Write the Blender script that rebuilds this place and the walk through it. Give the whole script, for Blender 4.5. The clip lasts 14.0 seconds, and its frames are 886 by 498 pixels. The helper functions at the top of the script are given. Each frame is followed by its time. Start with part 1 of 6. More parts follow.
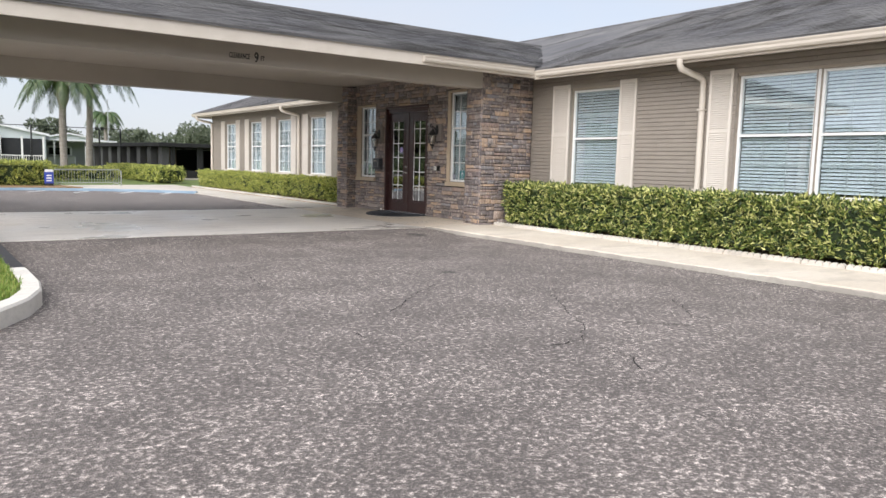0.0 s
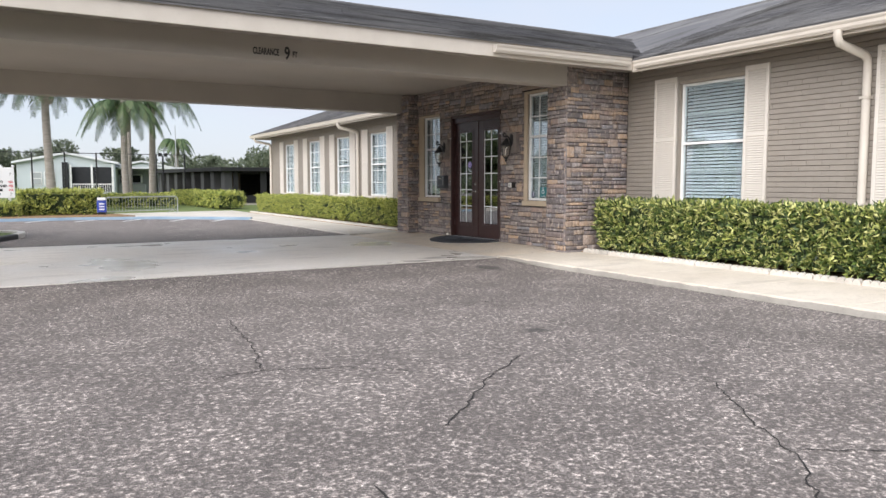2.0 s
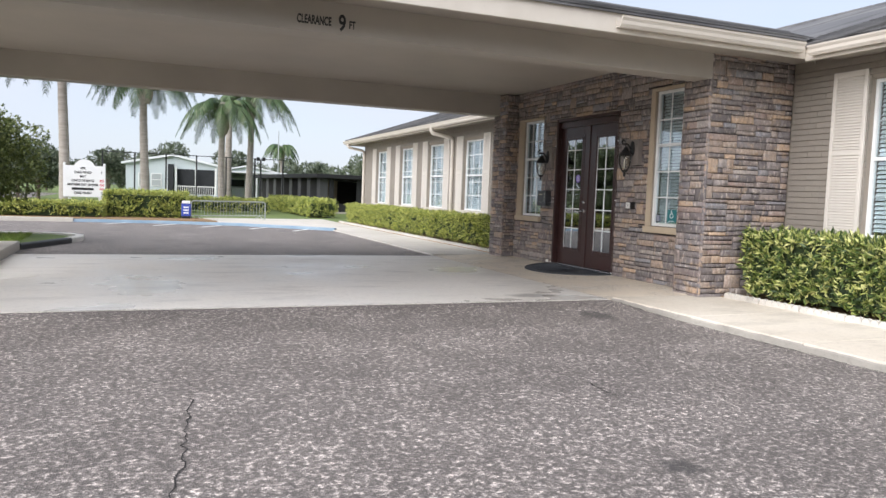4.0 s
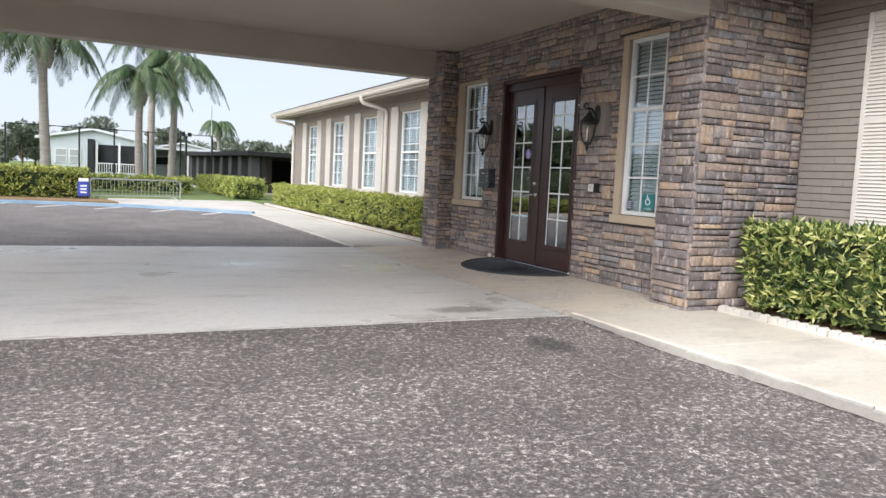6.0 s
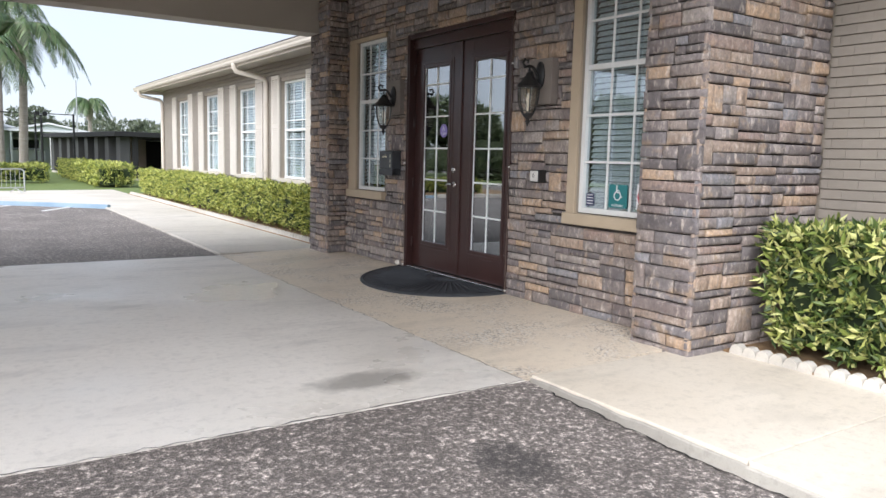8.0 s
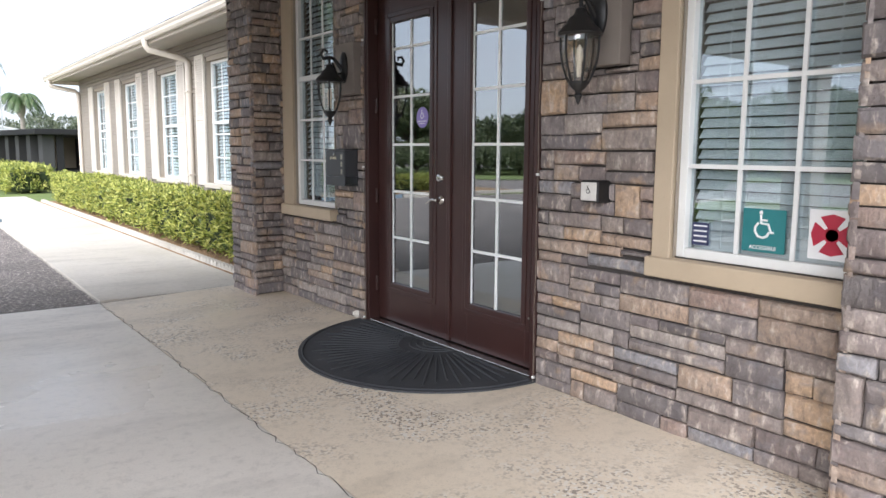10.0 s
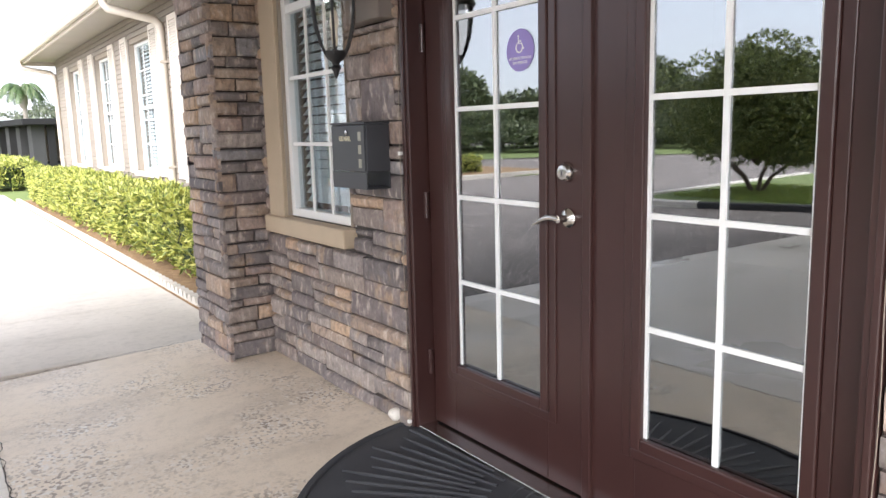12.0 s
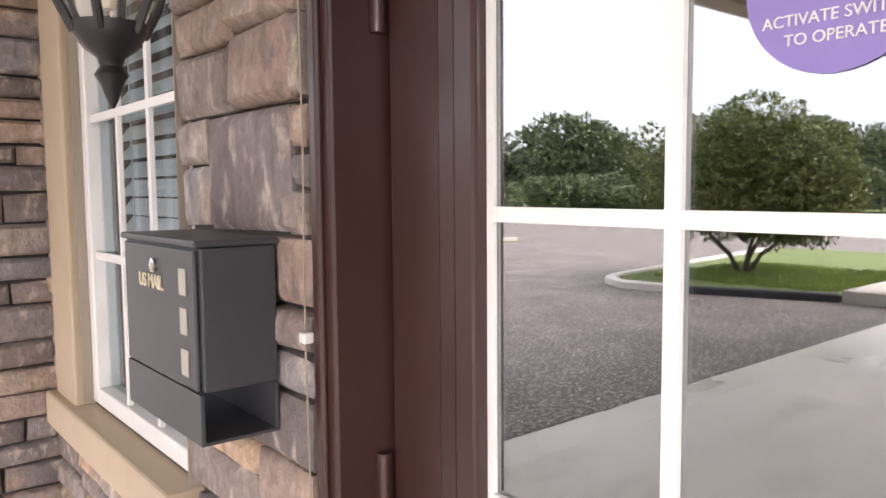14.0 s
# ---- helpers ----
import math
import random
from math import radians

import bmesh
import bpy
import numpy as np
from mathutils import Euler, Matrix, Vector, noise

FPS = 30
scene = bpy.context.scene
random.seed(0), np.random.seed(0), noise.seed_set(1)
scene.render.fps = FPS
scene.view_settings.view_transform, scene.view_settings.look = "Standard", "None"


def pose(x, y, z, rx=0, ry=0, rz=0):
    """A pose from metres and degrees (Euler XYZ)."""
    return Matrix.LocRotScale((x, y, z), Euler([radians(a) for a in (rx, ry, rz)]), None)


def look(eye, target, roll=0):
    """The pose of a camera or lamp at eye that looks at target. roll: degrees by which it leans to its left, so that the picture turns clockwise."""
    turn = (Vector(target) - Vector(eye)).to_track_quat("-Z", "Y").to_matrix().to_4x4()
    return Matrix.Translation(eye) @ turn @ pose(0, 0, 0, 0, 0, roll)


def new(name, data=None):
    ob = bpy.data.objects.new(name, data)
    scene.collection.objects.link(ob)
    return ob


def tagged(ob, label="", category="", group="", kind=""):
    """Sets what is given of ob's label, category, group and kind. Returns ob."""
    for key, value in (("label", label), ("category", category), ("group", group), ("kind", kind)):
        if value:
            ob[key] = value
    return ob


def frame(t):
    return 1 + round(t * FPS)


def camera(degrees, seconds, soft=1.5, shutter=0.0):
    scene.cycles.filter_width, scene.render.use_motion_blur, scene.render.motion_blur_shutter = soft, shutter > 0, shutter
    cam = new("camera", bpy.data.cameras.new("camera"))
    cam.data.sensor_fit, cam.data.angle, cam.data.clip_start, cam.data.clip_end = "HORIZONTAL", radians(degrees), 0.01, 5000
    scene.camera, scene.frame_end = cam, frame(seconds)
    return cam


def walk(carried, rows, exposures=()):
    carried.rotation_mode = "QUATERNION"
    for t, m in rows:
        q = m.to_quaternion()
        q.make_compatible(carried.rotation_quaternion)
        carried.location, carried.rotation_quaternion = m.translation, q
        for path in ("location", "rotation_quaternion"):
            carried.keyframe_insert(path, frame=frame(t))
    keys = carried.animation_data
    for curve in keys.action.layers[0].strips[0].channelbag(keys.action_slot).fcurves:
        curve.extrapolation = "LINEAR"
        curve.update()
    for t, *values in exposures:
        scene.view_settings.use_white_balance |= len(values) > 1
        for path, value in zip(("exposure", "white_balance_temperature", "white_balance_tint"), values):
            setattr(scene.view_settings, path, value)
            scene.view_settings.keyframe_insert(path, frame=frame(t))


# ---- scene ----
cam = camera(61.5, 14.0)
PATH = [
    (0, (0.157, 0.276, 1.241), (1.319, 1.889, 1.016), 1.5),
    (0.5, (0.523, 0.858, 1.263), (1.57, 2.548, 1.052), 1.1),
    (1, (0.949, 1.43, 1.248), (1.967, 3.137, 1.025), -0.1),
    (1.5, (1.296, 2.022, 1.256), (2.307, 3.735, 1.052), -0.6),
    (2, (1.712, 2.618, 1.189), (2.713, 4.341, 1.013), 0.0),
    (2.5, (2.053, 3.178, 1.191), (3.018, 4.924, 1.043), 0.7),
    (3, (2.449, 3.806, 1.213), (3.291, 5.616, 1.084), 1.3),
    (3.2, (2.625, 4.074, 1.227), (3.356, 5.932, 1.102), 1.4),
    (5.3, (4.172, 6.364, 1.19), (4.996, 8.178, 1.016), 3.1),
    (5.5, (4.389, 6.662, 1.201), (5.23, 8.467, 1.023), 2.6),
    (6, (4.699, 7.264, 1.167), (5.566, 9.056, 0.981), 2.8),
    (6.5, (5.014, 7.891, 1.213), (5.995, 9.623, 1.015), 2.6),
    (7, (5.313, 8.483, 1.231), (6.301, 10.203, 0.981), 2.7),
    (7.5, (5.648, 9.088, 1.288), (6.712, 10.762, 1.034), 1.8),
    (8, (5.936, 9.601, 1.292), (7.029, 11.258, 1.05), 1.5),
    (8.2, (6.046, 9.843, 1.295), (7.129, 11.505, 1.043), 0.9),
    (10.3, (7.622, 12.471, 1.36), (8.801, 14.064, 1.09), 0.5),
    (10.5, (7.736, 12.702, 1.351), (8.88, 14.314, 1.05), 0.4),
    (11, (8.058, 13.352, 1.354), (9.186, 14.973, 1.044), -0.4),
    (11.5, (8.4, 13.902, 1.352), (9.513, 15.536, 1.052), -1.3),
    (12, (8.721, 14.524, 1.32), (9.848, 16.146, 1.004), -1.5),
    (12.5, (9.111, 15.121, 1.303), (10.283, 16.72, 1.04), -0.0),
    (13, (9.36, 15.616, 1.342), (10.484, 17.241, 1.035), -1.4),
    (13.5, (9.619, 16.056, 1.387), (10.779, 17.656, 1.081), -1.3),
    (14, (9.903, 16.342, 1.431), (11.174, 17.878, 1.27), -0.5),
]
walk(cam, [(t, look(eye, target, roll)) for t, eye, target, roll in PATH],
     [(0.0, 0.76, 6400, 12), (3.0, 0.84, 6250, 12), (5.5, 0.92, 6150, 11), (8.0, 1.08, 6100, 11), (10.5, 1.52, 6150, 12), (12.0, 2.02, 6350, 14), (13.0, 2.34, 6650, 18), (14.0, 2.62, 6850, 21)])

# ---- light: bright overcast day ----
world = bpy.data.worlds.new("overcast_sky")
scene.world = world
world.use_nodes = True
wn, wl = world.node_tree.nodes, world.node_tree.links
wn.clear()
w_out, w_bg = wn.new("ShaderNodeOutputWorld"), wn.new("ShaderNodeBackground")
w_sky = wn.new("ShaderNodeTexSky")
w_sky.sky_type, w_sky.sun_disc = "NISHITA", False
w_sky.sun_elevation, w_sky.sun_rotation = radians(36), radians(241)
w_co, w_map, w_noise = wn.new("ShaderNodeTexCoord"), wn.new("ShaderNodeMapping"), wn.new("ShaderNodeTexNoise")
w_map.inputs["Scale"].default_value = (1.2, 1.2, 3.2)
w_noise.inputs["Scale"].default_value, w_noise.inputs["Detail"].default_value = 1.7, 5.0
w_ramp, w_mix = wn.new("ShaderNodeValToRGB"), wn.new("ShaderNodeMix")
w_ramp.color_ramp.elements[0].position, w_ramp.color_ramp.elements[1].position = 0.34, 0.62
w_ramp.color_ramp.elements[0].color, w_ramp.color_ramp.elements[1].color = (0.74, 0.74, 0.74, 1), (1, 1, 1, 1)
w_mix.data_type = "RGBA"
w_mix.inputs["B"].default_value = (4.5, 4.75, 5.2, 1)
wl.new(w_co.outputs["Generated"], w_map.inputs["Vector"])
wl.new(w_map.outputs["Vector"], w_noise.inputs["Vector"])
wl.new(w_noise.outputs["Fac"], w_ramp.inputs["Fac"])
wl.new(w_ramp.outputs["Color"], w_mix.inputs["Factor"])
wl.new(w_sky.outputs["Color"], w_mix.inputs["A"])
wl.new(w_mix.outputs["Result"], w_bg.inputs["Color"])
wl.new(w_bg.outputs["Background"], w_out.inputs["Surface"])
w_bg.inputs["Strength"].default_value = 0.1

sun = new("sun", bpy.data.lights.new("sun", "SUN"))
sun.data.energy, sun.data.angle, sun.data.color = 3.2, radians(70), (1.0, 0.975, 0.95)
sun.matrix_world = look((-22, -12, 18), (0, 0, 0))


# ---- materials ----
def nodes_of(name):
    m = bpy.data.materials.new(name)
    m.use_nodes = True
    t = m.node_tree
    return m, t.nodes, t.links, t.nodes["Principled BSDF"]


def mixed(n, l, fac, a, b):
    x = n.new("ShaderNodeMix")
    x.data_type = "RGBA"
    for sock, v in (("Factor", fac), ("A", a), ("B", b)):
        if isinstance(v, (tuple, list)):
            x.inputs[sock].default_value = (*v, 1) if len(v) == 3 else v
        elif isinstance(v, float):
            x.inputs[sock].default_value = v
        else:
            l.new(v, x.inputs[sock])
    return x.outputs["Result"]


def fractal(n, l, scale, detail=4.0, stretch=None, rough=0.55, world=False):
    x = n.new("ShaderNodeTexNoise")
    x.inputs["Scale"].default_value, x.inputs["Detail"].default_value, x.inputs["Roughness"].default_value = scale, detail, rough
    at = n.new("ShaderNodeNewGeometry").outputs["Position"] if world else n.new("ShaderNodeTexCoord").outputs["Object"]
    if stretch:
        mp = n.new("ShaderNodeMapping")
        mp.inputs["Scale"].default_value = stretch
        l.new(at, mp.inputs["Vector"])
        l.new(mp.outputs["Vector"], x.inputs["Vector"])
    else:
        l.new(at, x.inputs["Vector"])
    return x.outputs["Fac"]


def stepped(n, l, value, lo, hi):
    x = n.new("ShaderNodeMapRange")
    x.inputs["From Min"].default_value, x.inputs["From Max"].default_value = lo, hi
    l.new(value, x.inputs["Value"])
    return x.outputs["Result"]


def bumped(n, l, p, height, strength, dist=0.01):
    x = n.new("ShaderNodeBump")
    x.inputs["Strength"].default_value, x.inputs["Distance"].default_value = strength, dist
    l.new(height, x.inputs["Height"])
    l.new(x.outputs["Normal"], p.inputs["Normal"])


def surface(name, a, b, scale=3.0, fine=60.0, rough=0.7, bump=0.2, metal=0.0, stretch=None, fine_mix=0.25, dist=0.004):
    """A surface that varies between two colours at a broad and a fine scale."""
    m, n, l, p = nodes_of(name)
    broad, grain = fractal(n, l, scale, 5.0, stretch), fractal(n, l, fine, 3.0, stretch)
    c = mixed(n, l, stepped(n, l, broad, 0.3, 0.7), a, b)
    dark = tuple(0.55 * v for v in a)
    c = mixed(n, l, stepped(n, l, grain, 0.62, 0.8), c, mixed(n, l, fine_mix, c, dark))
    l.new(c, p.inputs["Base Color"])
    p.inputs["Roughness"].default_value, p.inputs["Metallic"].default_value = rough, metal
    if bump:
        bumped(n, l, p, grain, bump, dist)
    return m


def pieces_material(name, colours, rough=0.85, bump=0.6, island=False, scale=14.0, dist=0.012, grime=0.4):
    """Stone or brick whose colour changes from piece to piece."""
    m, n, l, p = nodes_of(name)
    if island:
        r = n.new("ShaderNodeNewGeometry").outputs["Random Per Island"]
    else:
        r = n.new("ShaderNodeObjectInfo").outputs["Random"]
    ramp = n.new("ShaderNodeValToRGB")
    ramp.color_ramp.interpolation = "CONSTANT"
    e = ramp.color_ramp.elements
    while len(e) < len(colours):
        e.new(1.0)
    for i, col in enumerate(colours):
        e[i].position, e[i].color = i / len(colours), (*col, 1)
    l.new(r, ramp.inputs["Fac"])
    broad, grain = fractal(n, l, scale * 0.6, 4.0, None, 0.55, True), fractal(n, l, scale * 3, 5.0, None, 0.65, True)
    c = mixed(n, l, stepped(n, l, broad, 0.35, 0.75), ramp.outputs["Color"], mixed(n, l, grime, ramp.outputs["Color"], (0.46, 0.41, 0.37)))
    height = grain
    if bump > 0.4:
        # washes of ochre and slate, highlights painted pale on ridges, dark pits, as on cast ledge stone
        ochre, slate = fractal(n, l, 6.0, 3.0, None, 0.55, True), fractal(n, l, 8.5, 3.0, (1.0, 1.0, 1.7), 0.55, True)
        cleft = fractal(n, l, 24.0, 5.0, (1.0, 1.0, 0.4), 0.62, True)
        c = mixed(n, l, stepped(n, l, ochre, 0.58, 0.70), c, mixed(n, l, 0.45, c, (0.60, 0.40, 0.22)))
        c = mixed(n, l, stepped(n, l, slate, 0.58, 0.70), c, mixed(n, l, 0.4, c, (0.30, 0.29, 0.31)))
        c = mixed(n, l, stepped(n, l, cleft, 0.54, 0.68), c, mixed(n, l, 0.62, c, (0.78, 0.67, 0.57)))
        c = mixed(n, l, stepped(n, l, cleft, 0.46, 0.34), c, mixed(n, l, 0.5, c, (0.11, 0.095, 0.09)))
        add = n.new("ShaderNodeMath")
        add.operation = "MULTIPLY_ADD"
        l.new(cleft, add.inputs[0])
        add.inputs[1].default_value = 1.6
        l.new(grain, add.inputs[2])
        height = add.outputs[0]
    c = mixed(n, l, stepped(n, l, grain, 0.42, 0.7), mixed(n, l, grime, c, (0.10, 0.085, 0.08)), c)
    l.new(c, p.inputs["Base Color"])
    p.inputs["Roughness"].default_value = rough
    bumped(n, l, p, height, bump, dist)
    return m


def blotted(n, l, c, x, y, rx, ry, dark):
    """A soft-edged stain of irregular outline, centred at x, y."""
    co, mp = n.new("ShaderNodeTexCoord"), n.new("ShaderNodeMapping")
    mp.vector_type = "TEXTURE"
    mp.inputs["Location"].default_value, mp.inputs["Scale"].default_value = (x, y, -0.07), (rx, ry, 1.0)
    ns = n.new("ShaderNodeTexNoise")
    ns.inputs["Scale"].default_value, ns.inputs["Detail"].default_value = 9.0, 4.0
    l.new(co.outputs["Object"], ns.inputs["Vector"])
    l.new(co.outputs["Object"], mp.inputs["Vector"])
    ln = n.new("ShaderNodeVectorMath")
    ln.operation = "LENGTH"
    l.new(mp.outputs["Vector"], ln.inputs[0])
    ad = n.new("ShaderNodeMath")
    ad.operation = "MULTIPLY_ADD"
    l.new(ns.outputs["Fac"], ad.inputs[0])
    ad.inputs[1].default_value = 1.1
    l.new(ln.outputs["Value"], ad.inputs[2])
    return mixed(n, l, stepped(n, l, ad.outputs[0], 1.15, 1.75), mixed(n, l, 0.68, c, dark), c)


def asphalt_material():
    m, n, l, p = nodes_of("worn_asphalt")
    co = n.new("ShaderNodeTexCoord")
    v = n.new("ShaderNodeTexVoronoi")
    v.inputs["Scale"].default_value = 94.0
    l.new(co.outputs["Object"], v.inputs["Vector"])
    grey = n.new("ShaderNodeSeparateColor")
    l.new(v.outputs["Color"], grey.inputs["Color"])
    broad, mid = fractal(n, l, 0.35, 5.0), fractal(n, l, 26.0, 4.0, None, 0.7)
    base = mixed(n, l, stepped(n, l, broad, 0.3, 0.7), (0.33, 0.283, 0.253), (0.47, 0.405, 0.362))
    c = mixed(n, l, stepped(n, l, grey.outputs["Red"], 0.53, 0.70), base, (0.96, 0.84, 0.76))
    c = mixed(n, l, stepped(n, l, mid, 0.5, 0.68), mixed(n, l, 0.8, c, (0.03, 0.026, 0.025)), c)
    worn = fractal(n, l, 1.1, 5.0, None, 0.6)
    c = mixed(n, l, stepped(n, l, worn, 0.42, 0.60), mixed(n, l, 0.32, c, (0.06, 0.05, 0.045)), c)
    c = blotted(n, l, c, 8.08, 12.2, 0.19, 0.24, (0.03, 0.028, 0.028))
    c = blotted(n, l, c, 5.75, 7.9, 0.12, 0.10, (0.04, 0.037, 0.036))
    l.new(c, p.inputs["Base Color"])
    p.inputs["Roughness"].default_value = 0.75
    bumped(n, l, p, v.outputs["Distance"], 0.5, 0.01)
    return m


def concrete_material(name, a, b, damp, blots=(), aggregate=False):
    m, n, l, p = nodes_of(name)
    broad, mid, grain = fractal(n, l, 0.5, 6.0), fractal(n, l, 2.4, 6.0, (0.4, 1.0, 1.0), 0.6), fractal(n, l, 140.0, 2.0)
    c = mixed(n, l, stepped(n, l, broad, 0.35, 0.65), a, b)
    c = mixed(n, l, stepped(n, l, mid, 0.52, 0.75), c, mixed(n, l, 0.45, c, tuple(0.45 * v for v in a)))
    c = mixed(n, l, stepped(n, l, grain, 0.55, 0.8), c, mixed(n, l, 0.3, c, (0.1, 0.09, 0.08)))
    mottle, pit = fractal(n, l, 17.0, 6.0, None, 0.68), fractal(n, l, 42.0, 4.0, None, 0.7)
    c = mixed(n, l, stepped(n, l, mottle, 0.5, 0.72), c, mixed(n, l, 0.32, c, tuple(0.5 * v for v in a)))
    c = mixed(n, l, stepped(n, l, pit, 0.62, 0.74), c, mixed(n, l, 0.35, c, tuple(0.4 * v for v in a)))
    if aggregate:
        v = n.new("ShaderNodeTexVoronoi")
        v.inputs["Scale"].default_value = 75.0
        co = n.new("ShaderNodeTexCoord")
        l.new(co.outputs["Object"], v.inputs["Vector"])
        sp = n.new("ShaderNodeSeparateColor")
        l.new(v.outputs["Color"], sp.inputs["Color"])
        worn = stepped(n, l, fractal(n, l, 1.6, 5.0, None, 0.65), 0.45, 0.62)
        chips = mixed(n, l, stepped(n, l, sp.outputs["Red"], 0.70, 0.78), c, (0.72, 0.68, 0.62))
        chips = mixed(n, l, stepped(n, l, sp.outputs["Green"], 0.74, 0.80), chips, (0.30, 0.25, 0.20))
        c = mixed(n, l, worn, c, chips)
    for blot in blots:
        c = blotted(n, l, c, *blot, tuple(0.3 * v for v in a))
    l.new(c, p.inputs["Base Color"])
    r = n.new("ShaderNodeMapRange")
    r.inputs["From Min"].default_value, r.inputs["From Max"].default_value = 0.35, 0.65
    r.inputs["To Min"].default_value, r.inputs["To Max"].default_value = damp, 0.7
    l.new(broad, r.inputs["Value"])
    l.new(r.outputs["Result"], p.inputs["Roughness"])
    bumped(n, l, p, mottle, 0.25, 0.006)
    return m


def leaf_material(name, colours):
    m, n, l, p = nodes_of(name)
    r = n.new("ShaderNodeNewGeometry").outputs["Random Per Island"]
    ramp = n.new("ShaderNodeValToRGB")
    e = ramp.color_ramp.elements
    while len(e) < len(colours):
        e.new(1.0)
    for i, col in enumerate(colours):
        e[i].position, e[i].color = i / max(1, len(colours) - 1), (*col, 1)
    l.new(r, ramp.inputs["Fac"])
    l.new(ramp.outputs["Color"], p.inputs["Base Color"])
    p.inputs["Roughness"].default_value = 0.5
    p.inputs["Subsurface Weight"].default_value = 0.0
    return m


def glass_material(name, gloss, tint):
    m, n, l, p = nodes_of(name)
    n.remove(p)
    out = n["Material Output"]
    g, t, x = n.new("ShaderNodeBsdfGlossy"), n.new("ShaderNodeBsdfTransparent"), n.new("ShaderNodeMixShader")
    g.inputs["Roughness"].default_value, g.inputs["Color"].default_value = 0.015, (0.93, 0.95, 0.96, 1)
    t.inputs["Color"].default_value = (*tint, 1)
    x.inputs["Fac"].default_value = gloss
    l.new(t.outputs[0], x.inputs[1])
    l.new(g.outputs[0], x.inputs[2])
    l.new(x.outputs[0], out.inputs["Surface"])
    return m


def shingle_material():
    m, n, l, p = nodes_of("asphalt_shingles")
    broad, streak, grain = fractal(n, l, 0.6, 5.0), fractal(n, l, 1.3, 5.0, (0.35, 1.0, 1.0)), fractal(n, l, 45.0, 3.0)
    r = n.new("ShaderNodeNewGeometry").outputs["Random Per Island"]
    c = mixed(n, l, r, (0.085, 0.084, 0.09), (0.135, 0.133, 0.138))
    c = mixed(n, l, stepped(n, l, broad, 0.4, 0.7), c, (0.18, 0.176, 0.172))
    c = mixed(n, l, stepped(n, l, streak, 0.5, 0.66), c, (0.055, 0.053, 0.05))
    l.new(c, p.inputs["Base Color"])
    p.inputs["Roughness"].default_value = 0.9
    bumped(n, l, p, grain, 0.4, 0.006)
    return m


STONES = [tuple(min(0.62, k * v * (sum(c) / 0.43) ** 0.5) for k, v in zip((1.58, 1.53, 1.56), (0.86 * v + 0.14 * sum(c) / 3 for v in c))) for c in [(0.150, 0.128, 0.122), (0.120, 0.105, 0.104), (0.185, 0.150, 0.130), (0.135, 0.110, 0.108), (0.165, 0.145, 0.140),
          (0.205, 0.165, 0.135), (0.100, 0.088, 0.090), (0.260, 0.195, 0.140), (0.145, 0.125, 0.120), (0.165, 0.168, 0.180),
          (0.175, 0.140, 0.120), (0.125, 0.105, 0.100), (0.330, 0.220, 0.125), (0.225, 0.195, 0.170), (0.150, 0.115, 0.105),
          (0.130, 0.118, 0.122), (0.230, 0.160, 0.125), (0.180, 0.155, 0.145), (0.280, 0.195, 0.125), (0.235, 0.170, 0.120)]]
M_ASPHALT = asphalt_material()
M_PAD = concrete_material("canopy_slab_concrete", (0.68, 0.63, 0.565), (0.78, 0.735, 0.675), 0.2, [(8.0, 13.55, 0.36, 0.17)])
M_APRON = concrete_material("apron_concrete", (0.69, 0.59, 0.465), (0.76, 0.665, 0.54), 0.3, (), True)
M_WALK = concrete_material("pale_walk_concrete", (0.52, 0.475, 0.41), (0.62, 0.575, 0.51), 0.7)
M_WALK_S = concrete_material("cream_walk_concrete", (0.63, 0.555, 0.455), (0.72, 0.65, 0.55), 0.7)
M_EDGE = concrete_material("rough_slab_edge", (0.30, 0.275, 0.24), (0.42, 0.39, 0.34), 0.85)
M_KERB = concrete_material("kerb_concrete", (0.42, 0.385, 0.33), (0.54, 0.50, 0.44), 0.75)
M_WHITEKERB = concrete_material("white_painted_kerb", (0.66, 0.62, 0.55), (0.76, 0.72, 0.66), 0.7)
M_BLACKKERB = concrete_material("black_painted_kerb", (0.03, 0.03, 0.034), (0.05, 0.05, 0.055), 0.6)
M_BLUE = surface("blue_kerb_paint", (0.20, 0.30, 0.40), (0.32, 0.41, 0.49), 2.0, 40.0, 0.6, 0.1)
M_STRIPE = surface("white_line_paint", (0.62, 0.62, 0.60), (0.74, 0.74, 0.72), 3.0, 60.0, 0.7, 0.1)
M_STONE = pieces_material("ledge_stone", STONES)
M_STONE_J = pieces_material("ledge_stone_joined", STONES, island=True)
M_MORTAR = surface("dark_mortar", (0.05, 0.043, 0.04), (0.075, 0.066, 0.06), 6.0, 90.0, 0.95, 0.3)
M_BRICK = pieces_material("painted_brick", [(0.27, 0.236, 0.198), (0.28, 0.244, 0.205), (0.262, 0.23, 0.193), (0.275, 0.24, 0.2)], 0.6, 0.2, False, 9.0, 0.003, 0.1)
M_BRICK_J = pieces_material("painted_brick_joined", [(0.27, 0.236, 0.198), (0.28, 0.244, 0.205), (0.262, 0.23, 0.193), (0.275, 0.24, 0.2)], 0.6, 0.2, True, 9.0, 0.003, 0.1)
M_TAUPE = surface("taupe_wall_paint", (0.29, 0.247, 0.20), (0.32, 0.275, 0.225), 2.0, 40.0, 0.7, 0.1)
M_BEAM = surface("taupe_canopy_paint", (0.35, 0.315, 0.27), (0.39, 0.35, 0.30), 1.2, 50.0, 0.6, 0.12)
